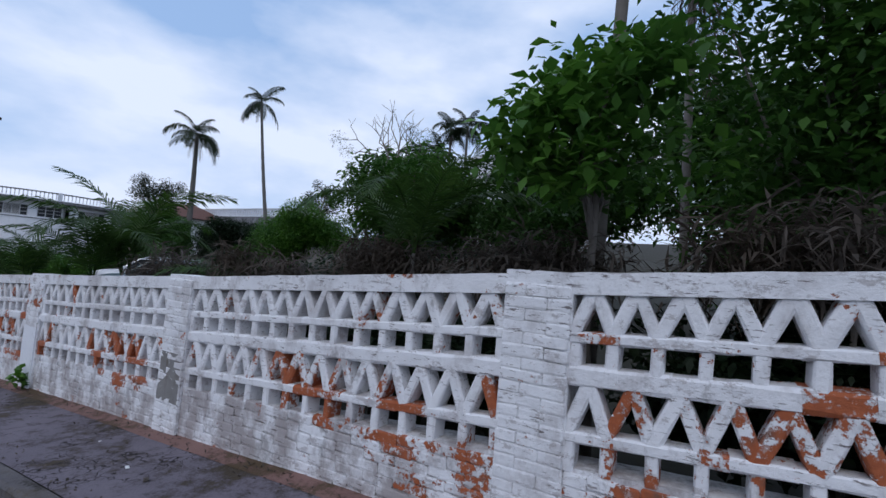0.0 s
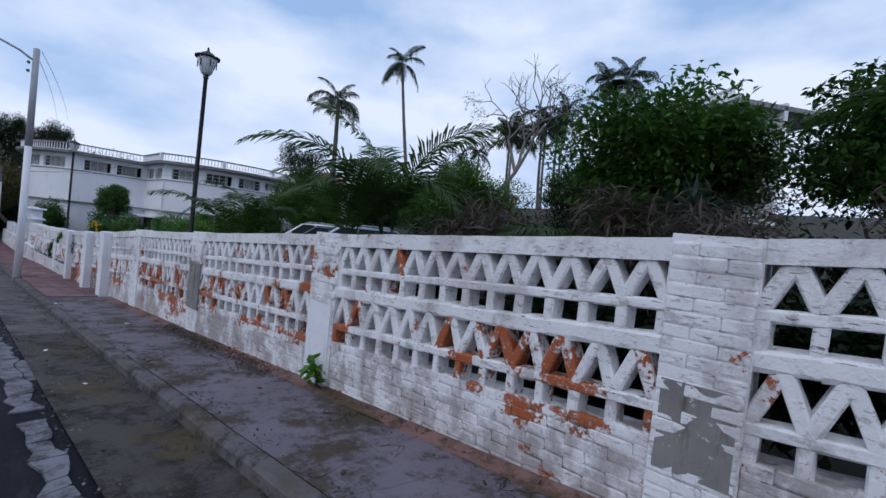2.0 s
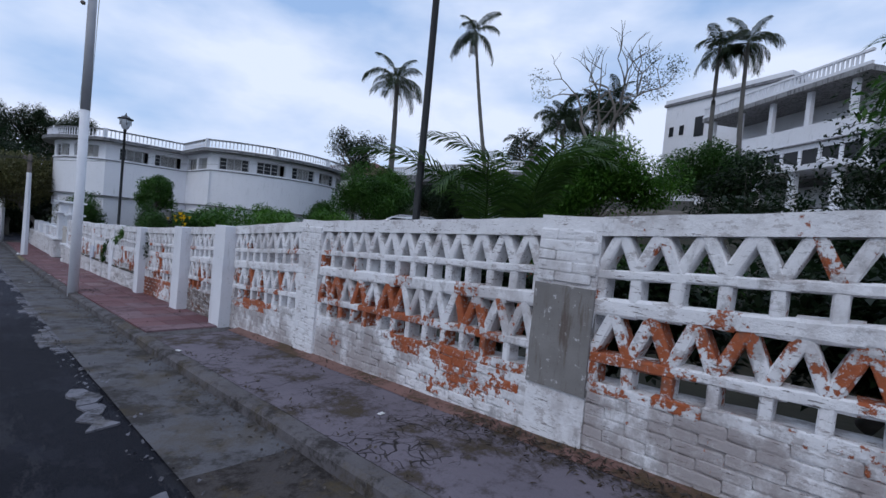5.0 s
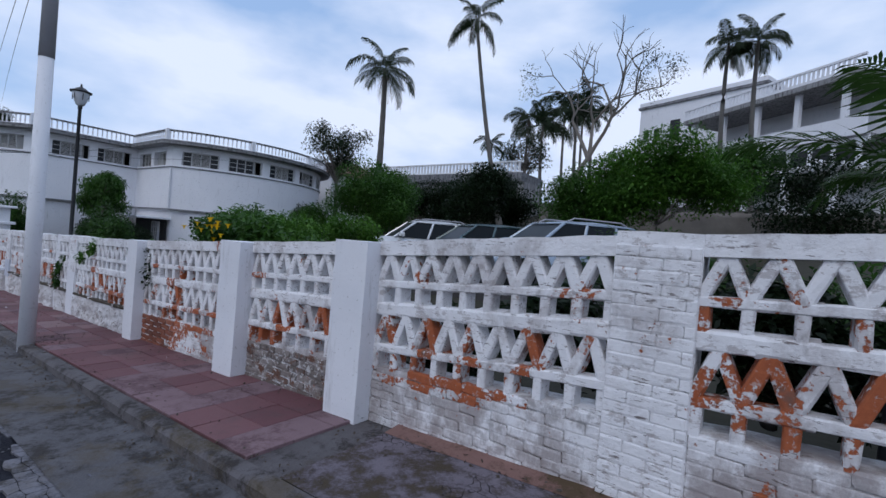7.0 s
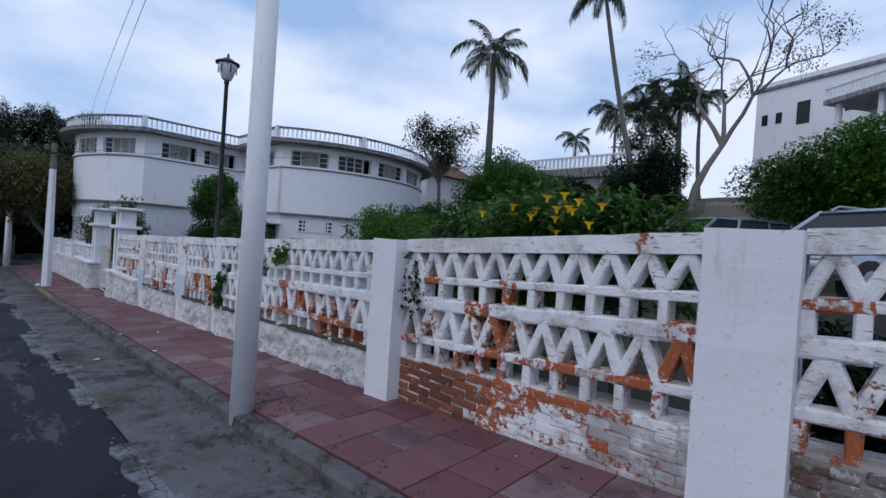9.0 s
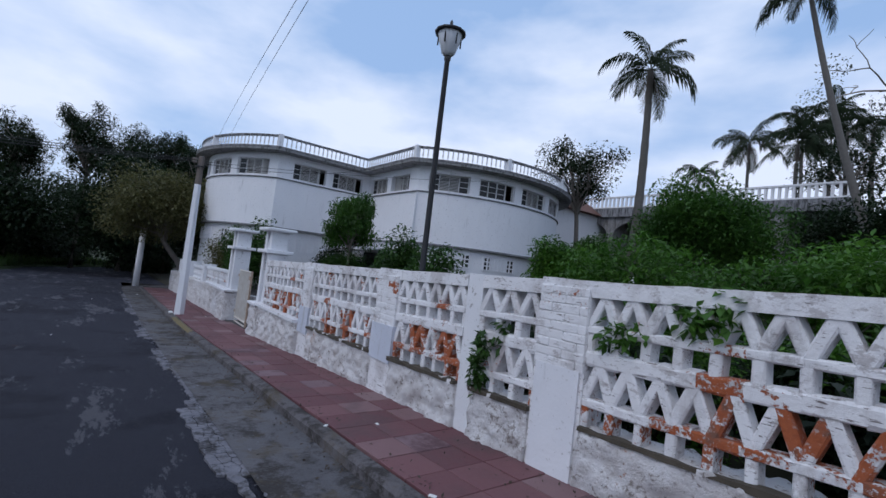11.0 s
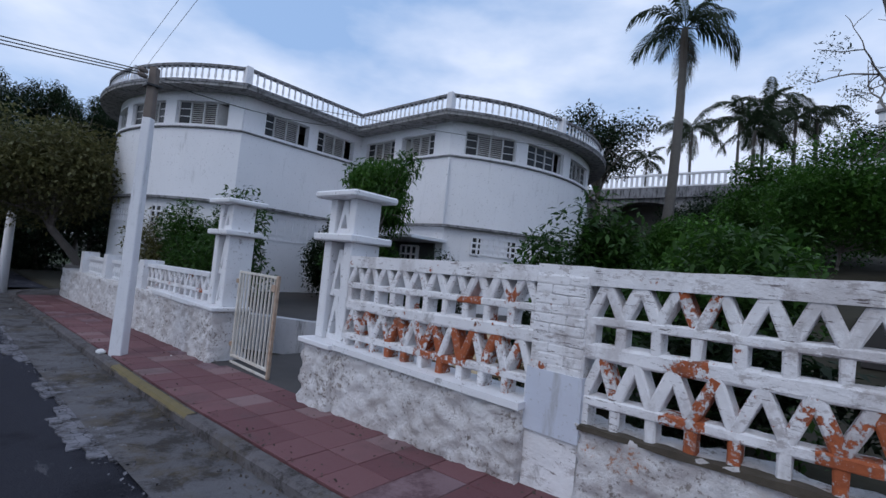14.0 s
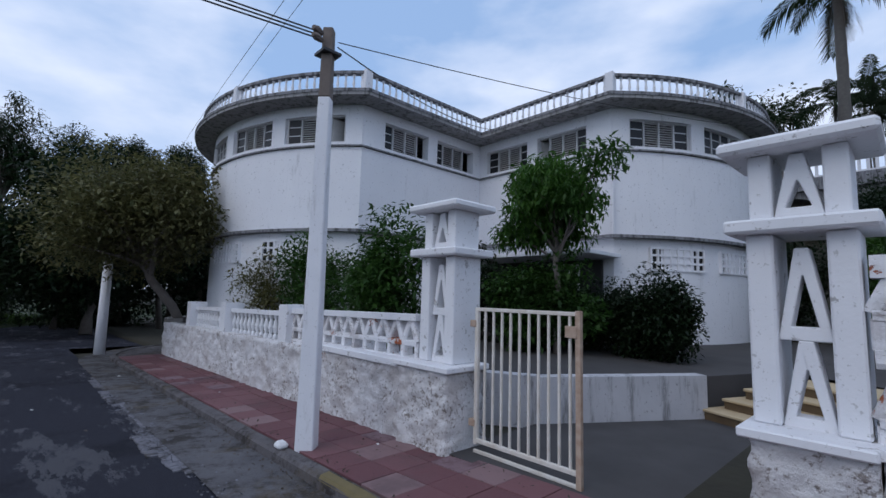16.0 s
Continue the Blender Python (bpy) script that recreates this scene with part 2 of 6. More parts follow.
def leaf_material(name, a, b, c, rough=0.5):
    m = Mat(name, rough)
    col = m.mix(m.island(), a, b)
    col = m.mix(m.step(m.noise(0.9, 3), 0.42, 0.68), col, c)
    m.done(col)
    m.p.inputs["Specular IOR Level"].default_value = 0.3
    thin = m.n.new("ShaderNodeBsdfTranslucent")
    m.l.new(col, thin.inputs["Color"])
    both = m.n.new("ShaderNodeMixShader")
    both.inputs[0].default_value = 0.4
    out = m.n["Material Output"]
    m.l.new(m.p.outputs[0], both.inputs[1]), m.l.new(thin.outputs[0], both.inputs[2]), m.l.new(both.outputs[0], out.inputs["Surface"])
    return m.m


LEAF = leaf_material("green_leaf", (0.020, 0.058, 0.013), (0.062, 0.140, 0.027), (0.028, 0.066, 0.015))
BRIGHT = leaf_material("fresh_leaf", (0.042, 0.125, 0.015), (0.110, 0.245, 0.034), (0.045, 0.12, 0.020))
MIDLEAF = leaf_material("garden_leaf", (0.028, 0.085, 0.014), (0.080, 0.180, 0.030), (0.034, 0.090, 0.017))
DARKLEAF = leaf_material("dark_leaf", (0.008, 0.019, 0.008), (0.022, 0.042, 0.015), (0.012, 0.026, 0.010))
OLIVE = leaf_material("olive_leaf", (0.070, 0.080, 0.030), (0.20, 0.19, 0.080), (0.10, 0.10, 0.045))
DRY = leaf_material("dry_frond", (0.060, 0.048, 0.040), (0.13, 0.11, 0.095), (0.09, 0.07, 0.055), 0.8)
FROND = leaf_material("palm_frond", (0.020, 0.052, 0.011), (0.060, 0.118, 0.022), (0.030, 0.064, 0.013))
PALMDARK = leaf_material("weathered_palm_frond", (0.012, 0.024, 0.012), (0.030, 0.046, 0.020), (0.020, 0.031, 0.015), 0.85)
BLUELEAF = leaf_material("blue_green_leaf", (0.020, 0.045, 0.032), (0.050, 0.085, 0.065), (0.028, 0.055, 0.040))
GRASS = leaf_material("roadside_grass", (0.035, 0.075, 0.02), (0.075, 0.13, 0.03), (0.04, 0.075, 0.02))
YELLOW = leaf_material("yellow_petal", (0.85, 0.60, 0.02), (0.95, 0.72, 0.05), (0.9, 0.62, 0.02))


def plain(name, a, b, rough=0.6, metal=0.0, scale=8.0, bump=0.2):
    m = Mat(name, rough, metal)
    return m.done(m.mix(m.noise(scale, 5, 0.6), a, b), m.noise(scale * 4, 4), bump, 0.01)


BARK = plain("grey_bark", (0.10, 0.085, 0.075), (0.21, 0.19, 0.17), 0.9, 0, 6, 0.8)
PALMBARK = plain("ringed_palm_bark", (0.075, 0.07, 0.065), (0.155, 0.145, 0.135), 0.9, 0, 9, 0.8)
SOIL = plain("leaf_littered_soil", (0.016, 0.014, 0.009), (0.042, 0.038, 0.022), 0.95, 0, 2, 0.8)
LAWN = plain("rough_lawn", (0.02, 0.036, 0.011), (0.045, 0.065, 0.018), 0.95, 0, 3, 0.8)
IRON = plain("black_iron_paint", (0.012, 0.012, 0.014), (0.03, 0.03, 0.034), 0.5)
RUSTY = plain("rust_spotted_white_iron", (0.50, 0.42, 0.33), (0.78, 0.77, 0.74), 0.6, 0, 9)
RUST = plain("rusted_iron", (0.20, 0.085, 0.04), (0.62, 0.52, 0.42), 0.8, 0, 11)
MILK = plain("milky_lantern_glass", (0.55, 0.58, 0.62), (0.68, 0.70, 0.74), 0.25)
CONC = plain("bare_pole_concrete", (0.10, 0.08, 0.07), (0.22, 0.185, 0.165), 0.9, 0, 6, 0.4)
GREYPOLE = plain("grey_pole_concrete", (0.30, 0.30, 0.32), (0.40, 0.40, 0.43), 0.85, 0, 5, 0.3)
WIRE = plain("black_cable", (0.015, 0.015, 0.018), (0.03, 0.03, 0.03), 0.6)
# near-black colour stands in for the shade of rooms and porch recess
DARKIN = plain("painted_interior_shade", (0.03, 0.03, 0.032), (0.05, 0.05, 0.05), 0.9)
SHUTTER = plain("dusty_louvre_slat", (0.46, 0.45, 0.44), (0.62, 0.61, 0.60), 0.6)
FRAMEM = plain("window_frame_paint", (0.44, 0.44, 0.45), (0.62, 0.62, 0.63), 0.5)
ROOFRED = plain("brown_roof_sheet", (0.10, 0.045, 0.035), (0.16, 0.075, 0.055), 0.8)
MOSS = plain("mossy_mortar", (0.025, 0.022, 0.013), (0.11, 0.09, 0.07), 0.95, 0, 7, 0.9)
STONE = plain("dry_stone", (0.13, 0.12, 0.11), (0.27, 0.25, 0.23), 0.9, 0, 3, 0.8)
# steps' light is in the colour: treads painted as lit, risers as shaded
STEPM = plain("lit_ochre_tread", (0.40, 0.29, 0.16), (0.56, 0.46, 0.31), 0.85, 0, 5)
RISER = plain("shaded_riser", (0.07, 0.045, 0.025), (0.16, 0.11, 0.06), 0.9, 0, 6)
# concrete coloured this dark to stand for shade behind wall and gate
TERRACE = plain("shade_dark_concrete", (0.032, 0.030, 0.031), (0.080, 0.076, 0.078), 0.9, 0, 1.5)
YELLOWED = plain("faded_yellow_kerb_paint", (0.10, 0.085, 0.045), (0.20, 0.15, 0.06), 0.85, 0, 7)
LITTER = plain("pale_litter", (0.6, 0.6, 0.6), (0.75, 0.75, 0.75), 0.7)
TYRE = plain("tyre_rubber", (0.012, 0.012, 0.012), (0.025, 0.025, 0.025), 0.9)
ORANGE = plain("orange_plastic", (0.75, 0.13, 0.03), (0.8, 0.18, 0.05), 0.5)


def glass_material(name, tint, rough=0.08):
    m = Mat(name, rough)
    m.p.inputs["Specular IOR Level"].default_value = 0.8
    return m.done(m.mix(m.noise(3, 3), tint, tuple(1.6 * c for c in tint)))


PANE = glass_material("dusty_window_glass", (0.012, 0.013, 0.015), 0.3)
PANE.node_tree.nodes["Principled BSDF"].inputs["Specular IOR Level"].default_value = 0.3
CARGLASS = glass_material("car_glass", (0.010, 0.013, 0.016), 0.35)
CARGLASS.node_tree.nodes["Principled BSDF"].inputs["Specular IOR Level"].default_value = 0.12


def car_paint(name, colour):
    m = Mat(name, 0.25, 0.3)
    m.p.inputs["Coat Weight"].default_value = 0.6
    return m.done(m.mix(m.noise(40, 2), colour, tuple(0.9 * c for c in colour)))


# ---- mesh helpers ----


def solid(name, bm, material, parent=None, label="", smooth=False):
    me = bpy.data.meshes.new(name)
    bm.to_mesh(me)
    bm.free()
    me.materials.append(material)
    if smooth:
        me.polygons.foreach_set("use_smooth", [True] * len(me.polygons))
    ob = new(name, me)
    if parent:
        ob.parent = parent
        ob.matrix_parent_inverse = parent.matrix_world.inverted()
    if label:
        ob["label"] = label
    return ob


def part(name, bm, material, parent, label="", smooth=False):
    return solid(name, bm, material, parent, label, smooth)


def thing(name, x, y, z, label, category, group="", turn=0.0):
    ob = new(name)
    ob.empty_display_size = 0.2
    ob.matrix_world = pose(x, y, z, 0, 0, turn)
    bpy.context.view_layer.update()
    return tagged(ob, label, category, group)


def box(bm, x0, x1, y0, y1, z0, z1, bevel=0.0, m=None):
    r = bmesh.ops.create_cube(bm, size=1)
    t = Matrix.LocRotScale(((x0 + x1) / 2, (y0 + y1) / 2, (z0 + z1) / 2), None, (x1 - x0, y1 - y0, z1 - z0))
    bmesh.ops.transform(bm, matrix=(m @ t) if m else t, verts=r["verts"])
    if bevel:
        edges = list({e for v in r["verts"] for e in v.link_edges})
        bmesh.ops.bevel(bm, geom=edges, offset=bevel, segments=1, affect="EDGES")
    return bm


def boxes(*rows, bevel=0.0):
    bm = bmesh.new()
    for r in rows:
        box(bm, *r, bevel=bevel)
    return bm


def tube(bm, points, radii, sides=8, caps=True):
    """A tapered tube along points."""
    rings = []
    pts = [Vector(p) for p in points]
    for i, p in enumerate(pts):
        d = (pts[min(i + 1, len(pts) - 1)] - pts[max(i - 1, 0)]).normalized()
        q = d.to_track_quat("Z", "Y")
        rings.append([bm.verts.new(p + q @ Vector((radii[i] * math.cos(a), radii[i] * math.sin(a), 0))) for a in [2 * math.pi * k / sides for k in range(sides)]])
    for a, b in zip(rings, rings[1:]):
        for k in range(sides):
            bm.faces.new((a[k], a[(k + 1) % sides], b[(k + 1) % sides], b[k]))
    if caps:
        bm.faces.new(rings[0][::-1]), bm.faces.new(rings[-1])
    return bm


def lathe(bm, profile, x=0, y=0, z=0, sides=12):
    rings = [[bm.verts.new((x + r * math.cos(2 * math.pi * k / sides), y + r * math.sin(2 * math.pi * k / sides), z + h)) for k in range(sides)] for r, h in profile]
    for a, b in zip(rings, rings[1:]):
        for k in range(sides):
            bm.faces.new((a[k], a[(k + 1) % sides], b[(k + 1) % sides], b[k]))
    bm.faces.new(rings[0][::-1]), bm.faces.new(rings[-1])
    return bm


def strip(bm, line, z0, z1, out, inn):
    """A wall along a plan line: from `inn` to `out` metres to its right-hand side, between two heights."""
    pts = [Vector((p[0], p[1], 0)) for p in line]
    cols = []
    for i, p in enumerate(pts):
        a = (p - pts[i - 1]).normalized() if i else None
        b = (pts[i + 1] - p).normalized() if i + 1 < len(pts) else None
        if a is None:
            a = b
        if b is None:
            b = a
        na, nb = Vector((a.y, -a.x, 0)), Vector((b.y, -b.x, 0))
        n = (na + nb).normalized()
        n = n / max(0.3, n.dot(na))
        zz = [z(p.x) if callable(z) else z for z in (z0, z1)]
        cols.append([bm.verts.new((p.x + n.x * o, p.y + n.y * o, z)) for o, z in ((out, zz[0]), (out, zz[1]), (inn, zz[1]), (inn, zz[0]))])
    for a, b in zip(cols, cols[1:]):
        for k in range(4):
            bm.faces.new((a[k], b[k], b[(k + 1) % 4], a[(k + 1) % 4]))
    bm.faces.new(cols[0]), bm.faces.new(cols[-1][::-1])
    bmesh.ops.recalc_face_normals(bm, faces=bm.faces)
    return bm


def raw(name, verts, faces, material, parent=None, label="", smooth=False):
    me = bpy.data.meshes.new(name)
    me.from_pydata(verts, [], faces)
    me.materials.append(material)
    if smooth:
        me.polygons.foreach_set("use_smooth", [True] * len(me.polygons))
    ob = new(name, me)
    if parent:
        ob.parent = parent
        ob.matrix_parent_inverse = parent.matrix_world.inverted()
    if label:
        ob["label"] = label
    return ob


def between(x, rows):
    rows = sorted(rows)
    return float(np.interp(x, [r[0] for r in rows], [r[1] for r in rows]))


def smooth01(v):
    v = min(1.0, max(0.0, v))
    return v * v * (3 - 2 * v)


# ---- lie of the land ----
WALL = 2.67
PAVING = [(-90, -3.0), (-60, -2.55), (-37, -1.92), (-35, -1.85), (-28.8, -1.54), (-22.7, -1.25), (-17, -0.92), (-11.5, -0.57), (-3, 0.0), (8, 0.72), (40, 2.6)]
TOPS = [(8, 2.3), (2.5, 1.98), (-0.95, 1.74), (-4.7, 1.45), (-8.2, 1.22), (-11.8, 0.98), (-15.1, 0.80), (-17.5, 0.60), (-19.6, 0.46), (-22.8, 0.27), (-25.75, 0.16), (-28.6, 0.06), (-31.35, -0.01), (-34.2, -0.08)]


def paving(x):
    return between(x, PAVING)


def coping(x):
    return between(x, TOPS)


def road_level(x):
    return paving(x) - 0.085


def land(x, y):
    """Height of the earth: the street's slope, and the garden that climbs away from it."""
    low = paving(x)
    if -29.0 < x < -14.5 and 8.6 < y < 14.2:
        return -0.40
    if y < 3.0:
        return low - 0.30
    start = 3.2 + 7.5 * smooth01((-31.5 - x) / 3.0)
    up = smooth01((y - start) / 17.0) * (1.75 - low) + max(0.0, y - 20) * 0.16 * smooth01((y - 20) / 10)
    far = 1 - smooth01((-50 - x) / 8.0)
    return low - 0.05 + min(up, 9.0) * far

# ---- ground, road, kerb ----
def sheet(name, xs, ys, height, material, label, category):
    verts = [(x, y, height(x, y)) for x in xs for y in ys]
    n = len(ys)
    faces = [(i * n + j, (i + 1) * n + j, (i + 1) * n + j + 1, i * n + j + 1) for i in range(len(xs) - 1) for j in range(n - 1)]
    ob = raw(name, verts, faces, material, smooth=True)
    return tagged(ob, label, category, kind="structure")


xs = [-900, -500, -300, -200, -150, -120] + [float(v) for v in np.arange(-100, 30.1, 1.5)] + [45, 70, 120, 200, 400, 900]
ys = [-900, -400, -200, -100, -50, -25, -10, 0, 2.7, 2.99, 3.01] + [float(v) for v in np.arange(3.5, 40, 1.0)] + [45, 55, 70, 100, 200, 400, 900]
sheet("ground", xs, ys, land, SOIL, "dark leaf-littered garden soil climbing from the street", "ground")
road_x = [float(v) for v in np.arange(-100, 40, 0.5)]
road_y = [-7.0, -6, -5, -4, -3, -2, -1, 0, 0.5, 0.82]


def crown_of_road(x, y):
    return road_level(x) - 0.02 * abs(y + 3) / 3 + 0.012 * noise.noise((x * 0.6, y * 0.9, 0))


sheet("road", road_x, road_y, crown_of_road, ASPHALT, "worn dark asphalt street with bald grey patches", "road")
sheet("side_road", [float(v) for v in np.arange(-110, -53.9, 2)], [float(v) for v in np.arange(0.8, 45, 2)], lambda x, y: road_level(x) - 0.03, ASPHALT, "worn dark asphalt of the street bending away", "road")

ARC = [(-49 - 4.6 * math.sin(a), 6 - 4.6 * math.cos(a)) for a in [radians(v) for v in range(0, 91, 10)]]
KERBLINE = [(float(x), 1.40) for x in np.arange(-48.5, 12.1, 0.5)][::-1] + ARC


def follow(name, line, profile, z_of, material, label, category):
    """A profile of (offset to the wall side, height) pairs swept along a plan line running west."""
    verts, faces = [], []
    n = len(profile)
    for i, p in enumerate(line):
        a, b = line[max(i - 1, 0)], line[min(i + 1, len(line) - 1)]
        d = Vector((b[0] - a[0], b[1] - a[1], 0)).normalized()
        side = Vector((d.y, -d.x, 0))
        for o, h in profile:
            wob = 0.010 * noise.noise((p[0] * 2.2, o * 3, h * 5))
            verts.append((p[0] + side.x * o, p[1] + side.y * o, z_of(p[0]) + h + wob))
        if i:
            for k in range(n - 1):
                faces.append(((i - 1) * n + k, i * n + k, i * n + k + 1, (i - 1) * n + k + 1))
    return tagged(raw(name, verts, faces, material, smooth=False), label, category, kind="structure")


GULLY = [(-0.70, -0.088), (-0.45, -0.094), (-0.25, -0.100), (-0.1, -0.104), (0.0, -0.096)]
follow("gutter_1", [p for p in KERBLINE if p[0] > -13.4], GULLY, paving, GUTTER, "dirt-choked dark gutter strip along the kerb", "gutter")
follow("gutter_2", [p for p in KERBLINE if p[0] < -12.9], GULLY, paving, CHANNEL, "worn grey concrete gutter strip along the kerb", "gutter")
follow("kerb", KERBLINE, [(-0.02, -0.2), (-0.005, -0.025), (0.025, 0.0), (0.13, 0.005), (0.145, -0.012), (0.15, -0.2)], paving, KERB, "rounded grey concrete kerb with worn edge", "kerb")
MEET = -17.4
follow("pavement_1", [p for p in KERBLINE if p[0] > MEET], [(0.15, -0.006), (0.4, -0.002), (0.7, 0.0), (1.0, 0.0), (1.32, 0.002)], paving, PAVE, "cracked grey concrete pavement with reddish dirt", "pavement")
follow("pavement_2", [p for p in KERBLINE if p[0] < MEET + 0.5], [(0.15, -0.022), (0.7, -0.02), (1.36, -0.018)], paving, KERB, "mortar bed of the red-tiled pavement", "pavement")
follow("trim_1", [(float(x), 2.50) for x in np.arange(-17.0, 6, 0.25)][::-1], [(0.0, 0.004), (0.08, 0.012), (0.2, 0.03)], paving, EDGE, "strip of reddish grit at the foot of the wall", "grit")

# slabs of broken concrete along the asphalt's edge and on the pavement
def flakes(name, x0, x1, y0, y1, cell, level, material, label, keep, seed, middle=None, parent=None):
    rng = random.Random(seed)
    nx, ny = int((x1 - x0) / cell), max(1, int((y1 - y0) / cell))
    grid = {(i, j): (x0 + (x1 - x0) * i / nx + rng.uniform(-0.3, 0.3) * cell, y0 + (y1 - y0) * j / ny + rng.uniform(-0.3, 0.3) * cell) for i in range(nx + 1) for j in range(ny + 1)}
    bm = bmesh.new()
    for i in range(nx):
        for j in range(ny):
            c = [grid[i, j], grid[i + 1, j], grid[i + 1, j + 1], grid[i, j + 1]]
            mx, my = sum(p[0] for p in c) / 4, sum(p[1] for p in c) / 4
            away = 0.0 if middle is None else 3.2 * abs(my - middle - 0.10 * noise.noise((mx * 0.5, 0, seed)))
            if noise.noise((mx * 0.7, my * 1.3, seed)) - away < keep - 0.35 * (middle is not None):
                continue
            lift = rng.uniform(0.002, 0.008)
            rot = rng.uniform(0.93, 0.975)
            pts = []
            for k in range(4):
                a, b = c[k], c[(k + 1) % 4]
                for f in (0.04 + 0.12 * rng.random(), 0.84 + 0.12 * rng.random()):
                    pts.append((mx + (a[0] + (b[0] - a[0]) * f - mx) * rot, my + (a[1] + (b[1] - a[1]) * f - my) * rot))
            plate_bm = bmesh.new() if parent else bm
            top = [plate_bm.verts.new((p[0], p[1], level(p[0]) + lift)) for p in pts]
            low = [plate_bm.verts.new((p[0], p[1], level(p[0]) - 0.03)) for p in pts]
            plate_bm.faces.new(top)
            for k in range(8):
                plate_bm.faces.new((low[k], low[(k + 1) % 8], top[(k + 1) % 8], top[k]))
            if parent:
                solid("slab", plate_bm, material, parent)
    if parent:
        return bm.free()
    return tagged(solid(name, bm, material), label, "broken concrete", kind="stuff")


flakes("broken_concrete", -16, 3, 0.28, 0.80, 0.17, lambda x: road_level(x) - 0.012, FLAKE, "", 0.06, 3, 0.55, bpy.data.objects["road"])
flakes("broken_concrete", -46, -16, 0.48, 0.84, 0.075, lambda x: road_level(x) - 0.014, FLAKE, "crumbling pale concrete along the edge of the asphalt", 0.02, 4, 0.68)
flakes("broken_concrete", -16.5, 3, 1.58, 2.35, 0.20, lambda x: paving(x) - 0.006, PAVE, "", 0.10, 8, None, bpy.data.objects["pavement_1"])

# ---- bricks ----
def brick_mesh(name, seed, ends=True):
    rng = random.Random(seed)
    bm = boxes((-0.5, 0.5, -0.5, 0.5, -0.5, 0.5))
    bmesh.ops.transform(bm, matrix=Matrix.Diagonal((0.25, 0.13, 0.06, 1)), verts=bm.verts)
    if ends:
        bmesh.ops.bevel(bm, geom=list(bm.edges), offset=0.011, segments=1, affect="EDGES")
    else:
        bmesh.ops.bevel(bm, geom=[e for e in bm.edges if abs(e.verts[0].co.x - e.verts[1].co.x) > 0.1], offset=0.010, segments=1, affect="EDGES")
    for v in bm.verts:
        v.co += Vector((0, rng.uniform(-0.003, 0.003), rng.uniform(-0.004, 0.004)))
    me = bpy.data.meshes.new(name)
    bm.to_mesh(me)
    bm.free()
    me.materials.append(PAINT)
    return me


BRICKS = [brick_mesh("brick", k) for k in range(6)]
BANDS = [brick_mesh("brick", 20 + k, False) for k in range(4)]
rng = random.Random(5)


def brick(parent, x, y, z, length, depth, height, angle=0.0, material=PAINT, turn=0.0, shapes=BRICKS):
    ob = new("brick", rng.choice(shapes))
    ob.parent = parent
    ob.matrix_basis = pose(x, y, z, rng.uniform(-1, 1), -angle, turn) @ Matrix.Diagonal((length / 0.25, depth / 0.13, height / 0.06, 1))
    ob.material_slots[0].link = "OBJECT"
    ob.material_slots[0].material = material
    return ob


def coat(wear):
    """The state of a brick's paint for a share of worn ones."""
    r = rng.random()
    return BARE if r < wear * 0.26 else WORN if r < wear * 1.05 else PAINT


def rough_block(name, x0, x1, y0, y1, z0, z1, material, bump=0.012, step=0.07, parent=None, label="", stones=False):
    """A block whose faces follow functions of x and are roughened by noise."""
    nx, nz, ny = max(2, int((x1 - x0) / step)), max(2, int((z1((x0 + x1) / 2) - z0((x0 + x1) / 2)) / step)), 3
    verts, faces, index = [], [], {}

    def vertex(i, j, k):
        if (i, j, k) not in index:
            x, y = x0 + (x1 - x0) * i / nx, y0 + (y1 - y0) * k / ny
            z = z0(x) + (z1(x) - z0(x)) * j / nz
            w = noise.noise((x * 5, y * 5, z * 5)) * bump
            if stones:
                d = noise.voronoi((x * 6.5, y * 6.5, z * 9.0))[0]
                w += 0.085 * (0.45 - min(0.9, d[0])) + 0.02 * noise.noise((x * 17, y * 17, z * 19))
            q = Vector((x, y, z))
            q.y += -w if k == 0 else w if k == ny else 0
            q.z += w * 0.6 if j == nz else 0
            q.x += (-w if i == 0 else w if i == nx else 0) * 0.5
            index[i, j, k] = len(verts)
            verts.append(q)
        return index[i, j, k]

    for i in range(nx):
        for j in range(nz):
            for k, flip in ((0, False), (ny, True)):
                f = (vertex(i, j, k), vertex(i + 1, j, k), vertex(i + 1, j + 1, k), vertex(i, j + 1, k))
                faces.append(f[::-1] if flip else f)
        for k in range(ny):
            faces.append((vertex(i, nz, k), vertex(i + 1, nz, k), vertex(i + 1, nz, k + 1), vertex(i, nz, k + 1)))
    for j in range(nz):
        for k in range(ny):
            faces.append((vertex(0, j, k + 1), vertex(0, j, k), vertex(0, j + 1, k), vertex(0, j + 1, k + 1)))
            faces.append((vertex(nx, j, k), vertex(nx, j, k + 1), vertex(nx, j + 1, k + 1), vertex(nx, j + 1, k)))
    return raw(name, verts, faces, material, parent, label, smooth=stones)


# rows of the openwork, measured down from the coping
TRI1, TRI2, SQ1, SQ2, FOOT = (0.115, 0.345), (0.64, 0.895), (0.40, 0.535), (0.955, 1.10), 1.10


